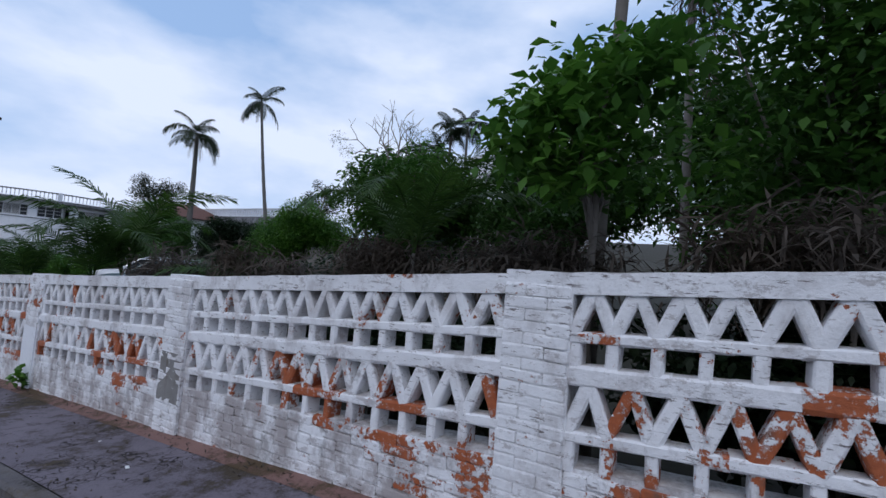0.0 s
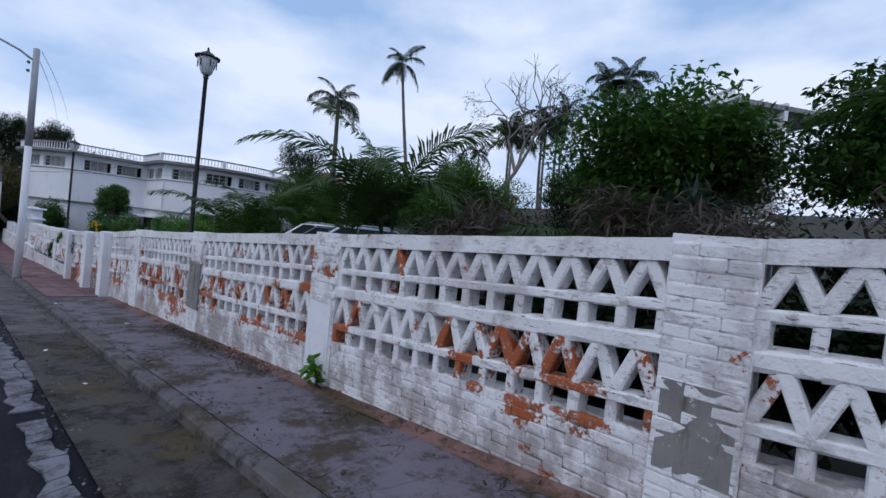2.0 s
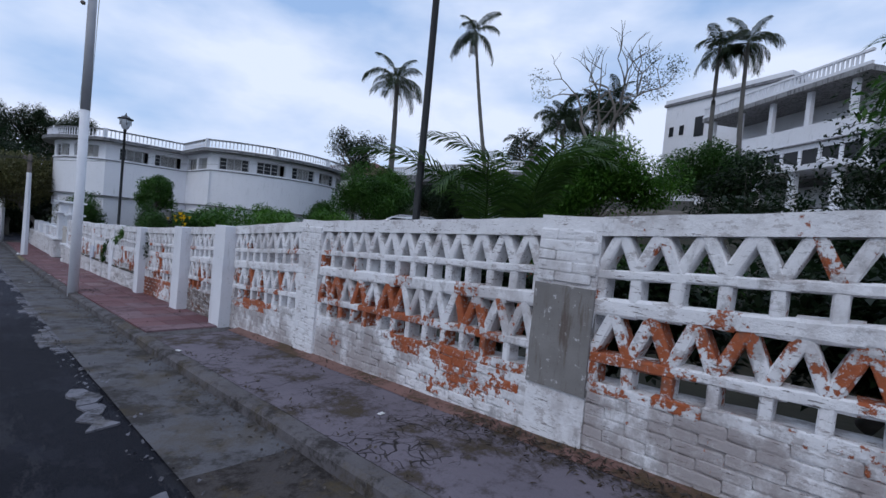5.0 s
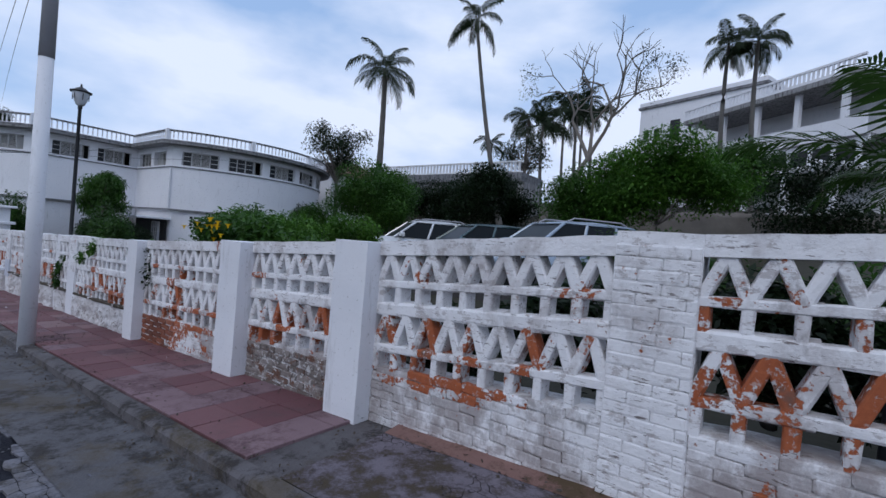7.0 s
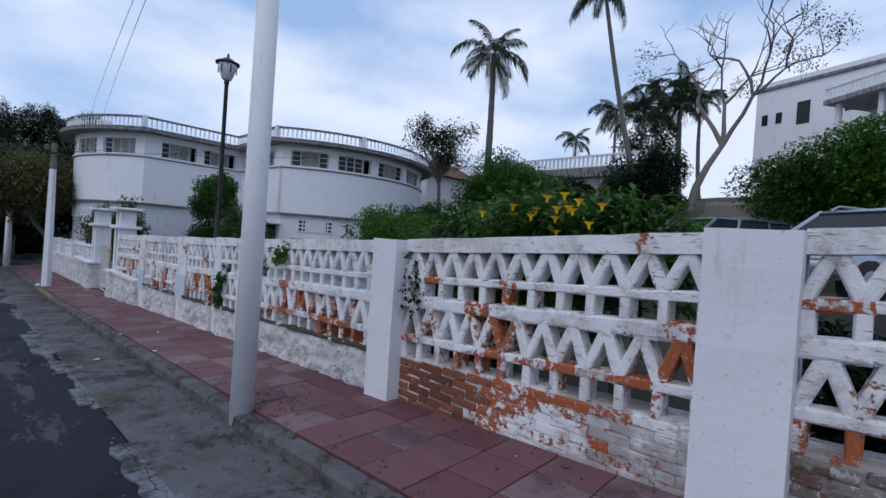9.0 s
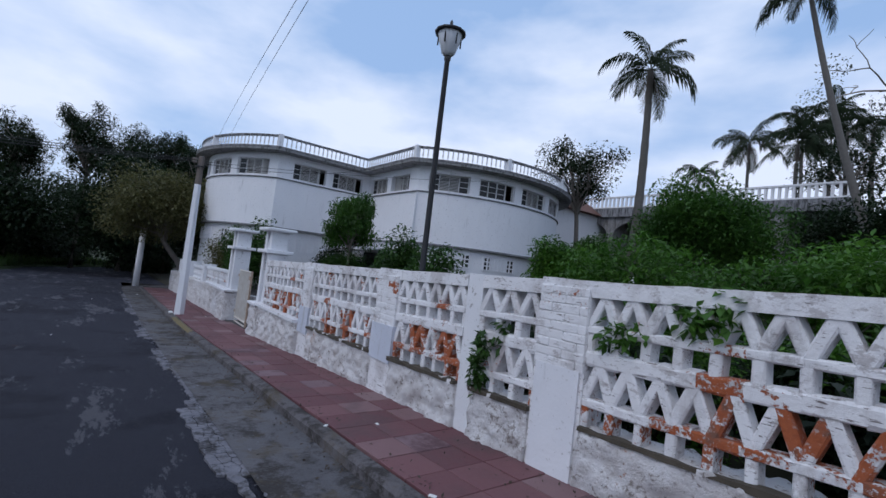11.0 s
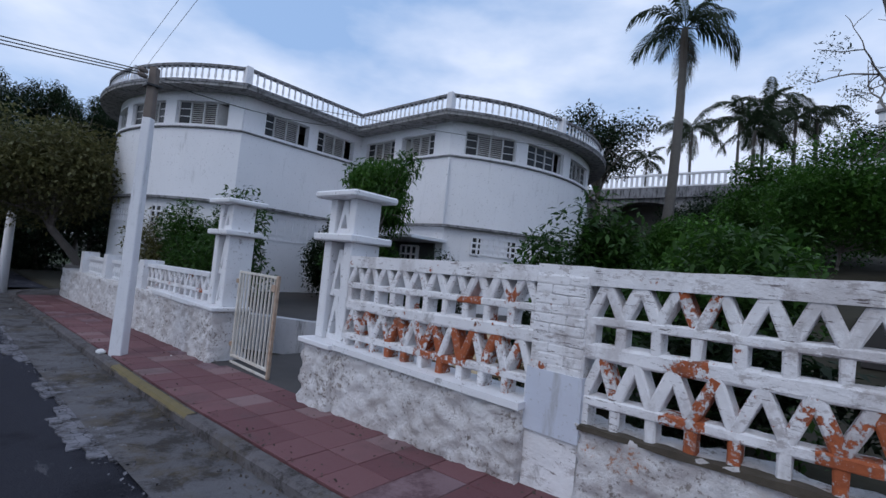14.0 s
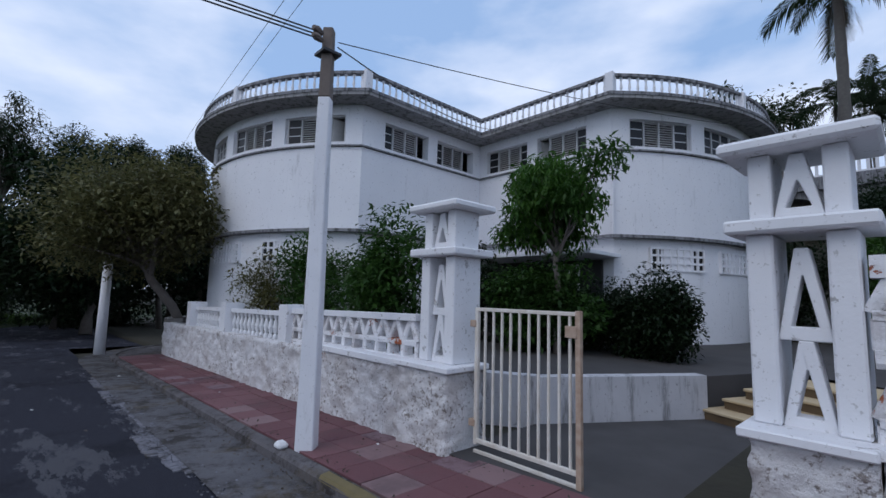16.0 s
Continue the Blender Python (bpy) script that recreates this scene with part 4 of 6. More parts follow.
bpy.context.view_layer.update()
kinds = [window(house, order) for order in ("GLLO", "OLLG", "GLLG", "GGGO")]
spots = []
for i, u in enumerate((0.30, 0.72)):
    spots.append((INNER[0] + (EAST[0] - INNER[0]) * (u - 0.05), EAST[1], 0.0))
    spots.append((SOUTH[0], INNER[1] + (SOUTH[1] - INNER[1]) * (u - 0.05), -90.0 + 180))
for hub, angles in ((HUB_E, [-34 + 19.5 * i for i in range(7)]), (HUB_W, [-56 - 19.5 * i for i in range(7)])):
    for a in angles:
        spots.append((hub[0] + ROUND * math.cos(radians(a)), hub[1] + ROUND * math.sin(radians(a)), a + 90))
for k, (x, y, turn) in enumerate(spots):
    m = pose(x, y, 3.36, 0, 0, turn) @ Matrix.Translation((0, 0.14, 0))
    copy_thing(kinds[(2, 0, 1, 0, 2, 3, 2, 1)[k % 8]], m)
for first in kinds:
    for o in (*first.children, first):
        bpy.data.objects.remove(o)


def pier_at(x, y, turn, wide):
    bm = boxes((-wide / 2, wide / 2, -0.012, 0.24, 3.36, 4.06))
    bmesh.ops.transform(bm, matrix=pose(x, y, 0, 0, 0, turn), verts=bm.verts)
    part("window_pier", bm, HOUSE, house)


for hub, angles in ((HUB_E, [-43.7 + 19.5 * i for i in range(8)]), (HUB_W, [-46.3 - 19.5 * i for i in range(8)])):
    for a in angles:
        pier_at(hub[0] + ROUND * math.cos(radians(a)), hub[1] + ROUND * math.sin(radians(a)), a + 90, 0.42)
for u in (0.035, 0.46, 0.92):
    pier_at(INNER[0] + (EAST[0] - INNER[0]) * u, EAST[1], 0.0, 0.34 if u < 0.9 else 0.66)
    pier_at(SOUTH[0], INNER[1] + (SOUTH[1] - INNER[1]) * u, 90, 0.34 if u < 0.9 else 0.66)

# roof balustrade
RAIL = shifted(PLAN, 0.33)
bal = part("balustrade", strip(bmesh.new(), RAIL, 4.475, 4.53, 0.07, -0.07), HOUSE, house, "white roof balustrade")
part("hand_rail", strip(bmesh.new(), RAIL, 4.93, 5.0, 0.075, -0.075), LEDGE, bal, "mildewed hand rail")
bm = bmesh.new()
lathe(bm, [(0.040, 0), (0.040, 0.03), (0.016, 0.06), (0.038, 0.15), (0.018, 0.30), (0.036, 0.37), (0.040, 0.405)], sides=7)
roof_baluster = bpy.data.meshes.new("baluster")
bm.to_mesh(roof_baluster), bm.free()
roof_baluster.materials.append(HOUSE)
run = 0.0
for a, b in zip(RAIL, RAIL[1:]):
    d = math.dist(a, b)
    while run < d:
        f = run / d
        o = new("baluster", roof_baluster)
        o.parent = bal
        o.matrix_basis = pose(a[0] + (b[0] - a[0]) * f, a[1] + (b[1] - a[1]) * f, 4.53)
        run += 0.20
    run -= d
for q in (RAIL[len(arc(HUB_W, -200, -44.34)) - 1], RAIL[len(arc(HUB_W, -200, -44.34)) + 1], RAIL[len(arc(HUB_W, -200, -44.34)) - 9], RAIL[len(arc(HUB_W, -200, -44.34)) + 9], RAIL[len(arc(HUB_W, -200, -44.34)) + 17]):
    part("corner_post", boxes((q[0] - 0.1, q[0] + 0.1, q[1] - 0.1, q[1] + 0.1, 4.475, 5.03), bevel=0.01), HOUSE, bal)


def block_window(x, y, turn, wide, z0, z1, nx, nz):
    bm = bmesh.new()
    for i in range(nx + 1):
        xx = -wide / 2 + wide * i / nx
        box(bm, xx - 0.025, xx + 0.025, -0.05, 0.06, z0, z1)
    for j in range(nz + 1):
        zz = z0 + (z1 - z0) * j / nz
        box(bm, -wide / 2, wide / 2, -0.04, 0.05, zz - 0.025, zz + 0.025)
    bmesh.ops.transform(bm, matrix=pose(x, y, 0, 0, 0, turn), verts=bm.verts)
    w = part("block_window", bm, HOUSE, house, "pierced white block window")
    back = boxes((-wide / 2, wide / 2, 0.0, 0.02, z0, z1))
    bmesh.ops.transform(back, matrix=pose(x, y, 0, 0, 0, turn), verts=back.verts)
    part("pane", back, PANE, w)


for hub, a in ((HUB_E, -30), (HUB_E, -10), (HUB_W, -62), (HUB_W, -85)):
    block_window(hub[0] + (ROUND - 0.12) * math.cos(radians(a)), hub[1] + (ROUND - 0.12) * math.sin(radians(a)), a + 90, 1.5, 0.40, 0.92, 8, 3)
block_window(-43.07, 7.1, 90, 1.9, 0.25, 0.95, 7, 4)
block_window(-39.9, 9.44, 0, 0.7, -1.3, 0.5, 3, 7)
block_window(-41.6, 9.44, 0, 0.5, -1.3, -0.1, 3, 5)
# dark panel standing in for the shaded recess under the canopy
part("door", boxes((-42.6, -38.95, 9.50, 9.58, -1.35, 0.62)), DARKIN, house, "dark panel for the shade of the porch recess")
part("canopy", boxes((-42.9, -38.5, 8.1, 9.6, 0.64, 0.74), bevel=0.015), HOUSE, house, "white slab porch canopy")
part("downpipe", tube(bmesh.new(), [(-38.62, 9.44, 3.2), (-38.62, 9.44, 1.2)], [0.04, 0.04], 8), HOUSE, house, "white downpipe")

# terrace before the house
TERR = [(-50, 3.4), (-38.9, 3.4), (-37.1, 4.3), (-36.4, 5.4), (-35.85, 6.3), (-35.45, 7.35), (-33.5, 7.2), (-33.5, 20), (-50, 20)]
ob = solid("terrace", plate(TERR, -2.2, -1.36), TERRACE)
tagged(ob, "stained concrete terrace before the house, shade in its colour", "terrace", kind="structure")
rt = solid("retaining_wall", strip(bmesh.new(), TERR[1:5], -2.2, -1.33, 0.08, -0.12), rendered("streaked_retaining_wall", (0.36, 0.36, 0.39), (0.62, 0.62, 0.65), (0.07, 0.07, 0.07), 0.85, 0.50, 0.7))
tagged(rt, "black-streaked white retaining wall beside the drive", "retaining wall", kind="structure")
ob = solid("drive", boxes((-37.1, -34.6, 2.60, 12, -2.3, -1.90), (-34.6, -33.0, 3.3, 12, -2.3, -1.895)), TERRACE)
tagged(ob, "concrete drive behind the gate, coloured dark for shade", "drive", kind="structure")
steps = thing("garden_steps", -35.0, 6.3, -1.9, "three worn ochre steps up to the terrace", "steps")
for i in range(4):
    at = pose(-35.83, 6.22, -1.9, 0, 0, -22)
    bm = boxes((0.10 * i, 2.4, 0.28 * i, 1.75, -0.02 if i == 0 else 0.135 * i, 0.135 * (i + 1) - 0.035))
    bmesh.ops.transform(bm, matrix=at, verts=bm.verts)
    base = part("step", bm, RISER, steps)
    bm = boxes((0.10 * i - 0.02, 2.4, 0.28 * i - 0.025, 1.75, 0.135 * (i + 1) - 0.035, 0.135 * (i + 1)), bevel=0.008)
    bmesh.ops.transform(bm, matrix=at, verts=bm.verts)
    part("tread", bm, STEPM, base, "worn ochre tread, coloured as lit")

# ---- poles, lamps and wires ----
pole = thing("utility_pole", -22.95, 1.48, paving(-22.95), "round concrete utility pole, white below, with lamp arm", "utility pole")
part("painted_shaft", tube(bmesh.new(), [(-22.95, 1.48, -1.45), (-22.95, 1.48, 2.75)], [0.098, 0.088], 20), POSTW, pole, "white-painted lower shaft", True)
part("shaft", tube(bmesh.new(), [(-22.95, 1.48, 2.75), (-22.95, 1.48, 5.70)], [0.092, 0.078], 20), GREYPOLE, pole, "bare grey upper shaft", True)
arm = part("lamp_arm", tube(bmesh.new(), [(-22.95, 1.48, 5.3), (-23.0, 1.1, 5.55), (-23.1, 0.6, 5.75), (-23.2, -0.1, 5.88)], [0.03] * 4, 8), GREYPOLE, pole, "curved steel lamp arm", True)
bm = boxes((-0.09, 0.09, -0.35, 0.2, -0.05, 0.05), bevel=0.03)
bmesh.ops.transform(bm, matrix=pose(-23.2, -0.2, 5.90, -8, 0, 4), verts=bm.verts)
part("lamp_head", bm, GREYPOLE, arm, "flat grey street-lamp head")
for z in (5.25, 5.0):
    part("insulator", tube(bmesh.new(), [(-22.95, 1.36, z), (-22.95, 1.32, z), (-22.95, 1.28, z + 0.02)], [0.035, 0.05, 0.03], 8), CONC, pole, "ceramic insulator")

pole = thing("utility_pole", -38.15, 1.66, paving(-38.1), "square concrete utility pole, whitewashed up to its bare top", "utility pole")


def square_shaft(x, y, z0, z1, w0, w1, lean=0.0):
    bm = bmesh.new()
    tube(bm, [(x, y, z0), (x + lean, y, z1)], [w0 * 0.707, w1 * 0.707], 4)
    bmesh.ops.bevel(bm, geom=list(bm.edges), offset=0.012, segments=1, affect="EDGES")
    return bm


part("painted_shaft", square_shaft(-38.15, 1.66, -2.1, 1.80, 0.195, 0.135), POSTW, pole, "whitewashed lower shaft, peeling at the foot")
top = part("shaft", square_shaft(-38.15, 1.66, 1.80, 2.62, 0.132, 0.115), CONC, pole, "bare brown concrete top")
for z in (2.42, 2.5):
    part("insulator", tube(bmesh.new(), [(-38.1, 1.55, z), (-38.07, 1.47, z), (-38.05, 1.42, z)], [0.03, 0.045, 0.025], 8), CONC, top)
part("strap", boxes((-38.26, -38.04, 1.55, 1.77, 2.30, 2.33)), IRON, top, "steel strap")

pole = thing("utility_pole", -51.0, 1.35, paving(-51), "white-based concrete utility pole at the street corner", "utility pole")
part("painted_shaft", tube(bmesh.new(), [(-51, 1.35, -2.5), (-51, 1.35, 0.4)], [0.15, 0.12], 12), POSTW, pole, "whitewashed shaft", True)
part("shaft", tube(bmesh.new(), [(-51, 1.35, 0.4), (-51, 1.35, 3.0)], [0.12, 0.1], 12), GREYPOLE, pole, "", True)


def cable(a, b, sag, r=0.008, name="overhead_cable", label="black overhead cable strung between poles"):
    pts = []
    for i in range(13):
        f = i / 12
        p = Vector(a).lerp(Vector(b), f)
        p.z -= sag * 4 * f * (1 - f)
        pts.append(p)
    return tagged(solid(name, tube(bmesh.new(), pts, [r] * 13, 5), WIRE), label, "cable", "overhead cables")


for k in range(3):
    cable((-38.1, 1.45, 2.42 + 0.04 * k), (-37.0 - 0.2 * k, -11.0, 1.35 + 0.16 * k), 0.25, 0.009)
cable((-38.1, 1.75, 2.42), (-41.6, 8.9, 4.35), 0.25, 0.008)
cable((-38.1, 1.75, 2.48), (-35.5, 17.5, 5.2), 0.3, 0.006)
cable((-22.95, 1.6, 5.65), (-75, 8.8, 10.6), -0.5, 0.009)
cable((-22.95, 1.5, 5.5), (-75, 7.8, 10.4), -0.5, 0.009)


def garden_lamp(x, y, z, top):
    t = thing("street_lamp", x, y, z, "black iron lamp post with a milky glass lantern", "street lamp", "lamp posts in the garden")
    h = top - z
    part("post", lathe(bmesh.new(), [(0.11, 0), (0.11, 0.12), (0.075, 0.18), (0.06, 0.9), (0.052, 0.95), (0.045, 1.0), (0.038, h - 0.52), (0.05, h - 0.50), (0.05, h - 0.46), (0.03, h - 0.44)], x, y, z, 12), IRON, t, "", True)
    glass = part("lantern", lathe(bmesh.new(), [(0.06, h - 0.44), (0.10, h - 0.40), (0.15, h - 0.26), (0.185, h - 0.12), (0.18, h - 0.10)], x, y, z, 12), MILK, t, "milky glass lantern bowl", True)
    for a in [k * math.pi / 3 for k in range(6)]:
        part("rib", boxes((x + 0.17 * math.cos(a) - 0.008, x + 0.17 * math.cos(a) + 0.008, y + 0.17 * math.sin(a) - 0.008, y + 0.17 * math.sin(a) + 0.008, z + h - 0.3, z + h - 0.1)), IRON, glass)
    part("lantern_cap", lathe(bmesh.new(), [(0.23, h - 0.11), (0.235, h - 0.08), (0.15, h - 0.05), (0.11, h - 0.01), (0.05, h + 0.02), (0.02, h + 0.05), (0.025, h + 0.08), (0.004, h + 0.12)], x, y, z, 12), IRON, t, "black domed lantern cap", True)


garden_lamp(-14.0, 3.27, land(-14.0, 3.27), 4.47)
garden_lamp(-28.86, 3.35, land(-28.9, 3.4), 3.74)

# ---- plants ----
def leaves(name, centres, size, material, parent, seed, droop=0.25, wide=0.45):
    """Many small folded leaves, one mesh."""
    r = np.random.default_rng(seed)
    c = np.asarray(centres, dtype=float)
    n = len(c)
    th = r.uniform(0, 2 * np.pi, n)
    el = r.normal(-droop, 0.5, n)
    u = np.stack([np.cos(th) * np.cos(el), np.sin(th) * np.cos(el), np.sin(el)], 1)
    side = np.stack([-np.sin(th), np.cos(th), r.normal(0, 0.35, n)], 1)
    side /= np.linalg.norm(side, axis=1)[:, None]
    s = (size * r.uniform(0.6, 1.35, n))[:, None]
    up = np.cross(u, side)
    verts = np.empty((n, 4, 3))
    verts[:, 0] = c
    verts[:, 1] = c + u * s * 0.45 + side * s * wide * 0.5 + up * s * 0.06
    verts[:, 2] = c + u * s - up * s * 0.08
    verts[:, 3] = c + u * s * 0.45 - side * s * wide * 0.5 + up * s * 0.06
    faces = np.arange(n * 4).reshape(n, 4)
    me = bpy.data.meshes.new(name)
    me.vertices.add(n * 4), me.loops.add(n * 4), me.polygons.add(n)
    me.vertices.foreach_set("co", verts.reshape(-1))
    me.loops.foreach_set("vertex_index", faces.reshape(-1).astype(np.int32))
    me.polygons.foreach_set("loop_start", np.arange(0, n * 4, 4, dtype=np.int32))
    me.update(calc_edges=True)
    me.materials.append(material)
    ob = new(name, me)
    ob.parent = parent
    ob.matrix_parent_inverse = parent.matrix_world.inverted()
    return ob


def clumps(centre, radii, count, seed, small=0.38):
    """Sub-clumps scattered through an ellipsoid: their centres and radii."""
    r = np.random.default_rng(seed)
    d = r.normal(size=(count, 3))
    d /= np.linalg.norm(d, axis=1)[:, None]
    f = r.uniform(0.35, 0.95, count)[:, None]
    c = np.asarray(centre) + d * f * np.asarray(radii) * (1 - small * 0.6)
    return c, np.asarray(radii) * small * r.uniform(0.7, 1.3, (count, 1))


def scatter(cs, rs, n, seed):
    r = np.random.default_rng(seed)
    k = r.integers(0, len(cs), n)
    d = r.normal(size=(n, 3))
    d /= np.linalg.norm(d, axis=1)[:, None]
    return cs[k] + d * rs[k] * (r.uniform(0, 1, n) ** 0.45)[:, None]


def tree(name, x, y, z, centre, radii, count, n, size, material, label, seed, trunk=0.12, bark=BARK, category="tree", group="", small=0.38, droop=0.25, wide=0.45, bare=0.0):
    t = thing(name, x, y, z, label, category, group)
    cs, rs = clumps(centre, radii, count, seed, small)
    bm = bmesh.new()
    hub = Vector(centre) - Vector((0, 0, radii[2] * 0.45))
    foot = Vector((x, y, z - 0.1))
    rr = random.Random(seed)
    way = [foot.lerp(hub, f) + Vector((rr.uniform(-1, 1), rr.uniform(-1, 1), 0)) * trunk * 1.2 * (0 < f < 1) for f in (0, 0.25, 0.5, 0.75, 1)]
    tube(bm, way, [trunk * k for k in (1.15, 0.95, 0.85, 0.75, 0.62)], 9)
    for c in cs:
        c = Vector(c)
        a = way[3].lerp(hub, rr.random())
        mid = a.lerp(c, 0.5) + Vector((rr.uniform(-1, 1), rr.uniform(-1, 1), rr.uniform(-0.2, 0.8))) * 0.12 * (c - a).length
        tube(bm, [a, mid, c], [trunk * 0.42, trunk * 0.25, trunk * 0.08], 5, False)
        if bare:
            for _ in range(4):
                q = mid.lerp(c, rr.random())
                e = q + Vector((rr.uniform(-1, 1), rr.uniform(-1, 1), rr.uniform(-0.3, 1))) * bare
                e2 = e + Vector((rr.uniform(-1, 1), rr.uniform(-1, 1), rr.uniform(-0.3, 0.8))) * bare * 0.6
                tube(bm, [q, e, e2], [trunk * 0.13, trunk * 0.08, trunk * 0.03], 4, False)
    part("trunk", bm, bark, t, "", True)
    if n:
        leaves("crown", scatter(cs, rs, n, seed + 1), size, material, t, seed + 2, droop, wide)
    return t


def shrub(x, y, rx, ry, rz, n, size, material, label, seed, z=None, group="", count=14, name="shrub", lift=0.75):
    z = land(x, y) if z is None else z
    return tree(name, x, y, z, (x, y, z + rz * lift), (rx, ry, rz), count, n, size, material, label, seed, 0.05, BARK, "shrub", group, 0.42)


def frond_mesh(name, length, lift, bend, leaflet, material, seed, pairs=34, hang=0.5, stem=0.018, blade=0.019):
    """One feathered palm leaf along local x, arching down."""
    r = random.Random(seed)
    verts, faces = [], []
    pts, ang = [Vector((0, 0, 0))], []
    steps = 16
    for i in range(steps):
        a = radians(lift - bend * ((i + 0.5) / steps) ** 1.2)
        ang.append(a)
        pts.append(pts[-1] + Vector((math.cos(a), 0, math.sin(a))) * length / steps)

    def at(s):
        k = min(steps - 1, int(s * steps))
        return pts[k].lerp(pts[k + 1], s * steps - k), ang[k]

    for i in range(steps):
        for p, q in ((pts[i], pts[i + 1]),):
            w0, w1 = stem * (1 - i / steps * 0.85), stem * (1 - (i + 1) / steps * 0.85)
            b = len(verts)
            verts += [p + Vector((0, -w0, 0)), p + Vector((0, w0, 0)), p + Vector((0, 0, -w0)), q + Vector((0, -w1, 0)), q + Vector((0, w1, 0)), q + Vector((0, 0, -w1))]
            faces += [(b, b + 1, b + 4, b + 3), (b + 1, b + 2, b + 5, b + 4), (b + 2, b, b + 3, b + 5)]
    for i in range(pairs):
        s = 0.14 + 0.85 * i / (pairs - 1)
        p, a = at(s)
        long = leaflet * (math.sin(math.pi * min(1.0, 0.16 + 0.80 * s)) ** 0.6) * r.uniform(0.85, 1.1)
        fwd = Vector((math.cos(a), 0, math.sin(a)))
        up = Vector((-math.sin(a), 0, math.cos(a)))
        for sd in (-1, 1):
            sweep = 0.5 + 0.7 * s
            d = (fwd * sweep + Vector((0, sd, 0)) + up * r.uniform(0.0, 0.35)).normalized()
            tip = p + d * long + Vector((0, 0, -1)) * long * hang * r.uniform(0.6, 1.3)
            mid = p + d * long * 0.55 + Vector((0, 0, -1)) * long * hang * 0.2
            w = fwd * blade * leaflet / 0.5
            b = len(verts)
            verts += [p - w * 0.5, p + w * 0.5, mid + w, mid - w, tip]
            faces += [(b, b + 1, b + 2, b + 3), (b + 3, b + 2, b + 4)]
    me = bpy.data.meshes.new(name)
    me.from_pydata(verts, [], faces)
    me.materials.append(material)
    return me


def fronds(parent, x, y, z, meshes, count, seed, spread=6.0, lean=0.0):
    r = random.Random(seed)
    for i in range(count):
        o = new("frond", meshes[i % len(meshes)])
        o.parent = parent
        o.matrix_parent_inverse = parent.matrix_world.inverted()
        s = r.uniform(0.82, 1.15)
        o.matrix_basis = Matrix.Translation((x, y, z)) @ Matrix.Rotation(i * 2.39996 + r.uniform(-0.25, 0.25), 4, "Z") @ Matrix.Rotation(radians(r.uniform(-spread, spread)), 4, "X") @ Matrix.Rotation(radians(r.uniform(-spread, spread)), 4, "Y") @ Matrix.Scale(s, 4)


COCO = [frond_mesh("frond", 2.6, lift, bend, 0.70, PALMDARK, k, 36, 0.80, 0.034, 0.026) for k, (lift, bend) in enumerate(((75, 80), (50, 105), (28, 100), (8, 80), (-15, 60), (60, 120), (18, 110)))]
DEAD = [frond_mesh("frond", 1.9, lift, bend, 0.35, DRY, 20 + k, 20, 0.9, 0.025) for k, (lift, bend) in enumerate(((-60, 25), (-70, 15)))]


def coconut_palm(x, y, z, tx, ty, tz, label, seed, trunk=0.16, count=20, scale=1.0, dead=3, white=0.0):
    t = thing("palm_tree", x, y, z, label, "palm tree", "tall palms")
    bm = bmesh.new()
    pts, rad = [], []
    n = 26
    for i in range(n + 1):
        f = i / n
        bow = math.sin(math.pi * f) * 0.25
        pts.append(Vector((x + (tx - x) * f + bow * (1 if tx > x else -1) * 0.6, y + (ty - y) * f, z - 0.1 + (tz - z + 0.1) * f)))
        rad.append(trunk * (1.25 - 0.55 * f + (0.5 * max(0, 0.06 - f) / 0.06)) * (1.05 if i % 2 else 0.96))
    tube(bm, pts, rad, 10)
    part("trunk", bm, PALMBARK, t, "slender ringed trunk", True)
    if white:
        part("painted_foot", tube(bmesh.new(), [pts[0], pts[1], pts[2]], [rad[0] * 1.1, rad[1] * 1.1, rad[2] * 1.1], 10), WHITE, t, "whitewashed foot", True)
    meshes = COCO
    r = random.Random(seed)
    for i in range(count):
        o = new("frond", meshes[i % len(meshes)])
        o.parent = t
        o.matrix_parent_inverse = t.matrix_world.inverted()
        s = scale * r.uniform(0.72, 1.2)
        o.matrix_basis = Matrix.Translation((tx, ty, tz)) @ Matrix.Rotation(i * 2.39996 + r.uniform(-0.6, 0.6), 4, "Z") @ Matrix.Rotation(radians(r.uniform(-20, 20)), 4, "X") @ Matrix.Rotation(radians(r.uniform(-12, 18)), 4, "Y") @ Matrix.Scale(s, 4)
    for i in range(dead):
        o = new("frond", DEAD[i % 2])
        o.parent = t
        o["label"] = "dead hanging frond"
        o.matrix_parent_inverse = t.matrix_world.inverted()
        o.matrix_basis = Matrix.Translation((tx, ty, tz - 0.15)) @ Matrix.Rotation(r.uniform(0, 6.28), 4, "Z") @ Matrix.Scale(scale, 4)
    return t


coconut_palm(-35.6, 20.4, land(-35.6, 20.4), -35.2, 20.0, 11.2, "tall coconut palm with grey trunk and whitewashed foot", 1, 0.20, 14, 1.0, 5, 1.0)
coconut_palm(-26.7, 21.2, land(-26.7, 21.2), -29.4, 21.2, 13.6, "very tall thin palm with a small wind-blown crown", 2, 0.12, 12, 0.72, 2)
coconut_palm(-17.4, 29.7, land(-17.4, 29.7), -17.7, 29.7, 13.2, "coconut palm before the long hotel", 3, 0.13, 14, 0.78, 3)
coconut_palm(-15.9, 29.9, land(-15.9, 29.9), -16.3, 29.7, 13.2, "coconut palm before the long hotel", 4, 0.13, 14, 0.78, 2)
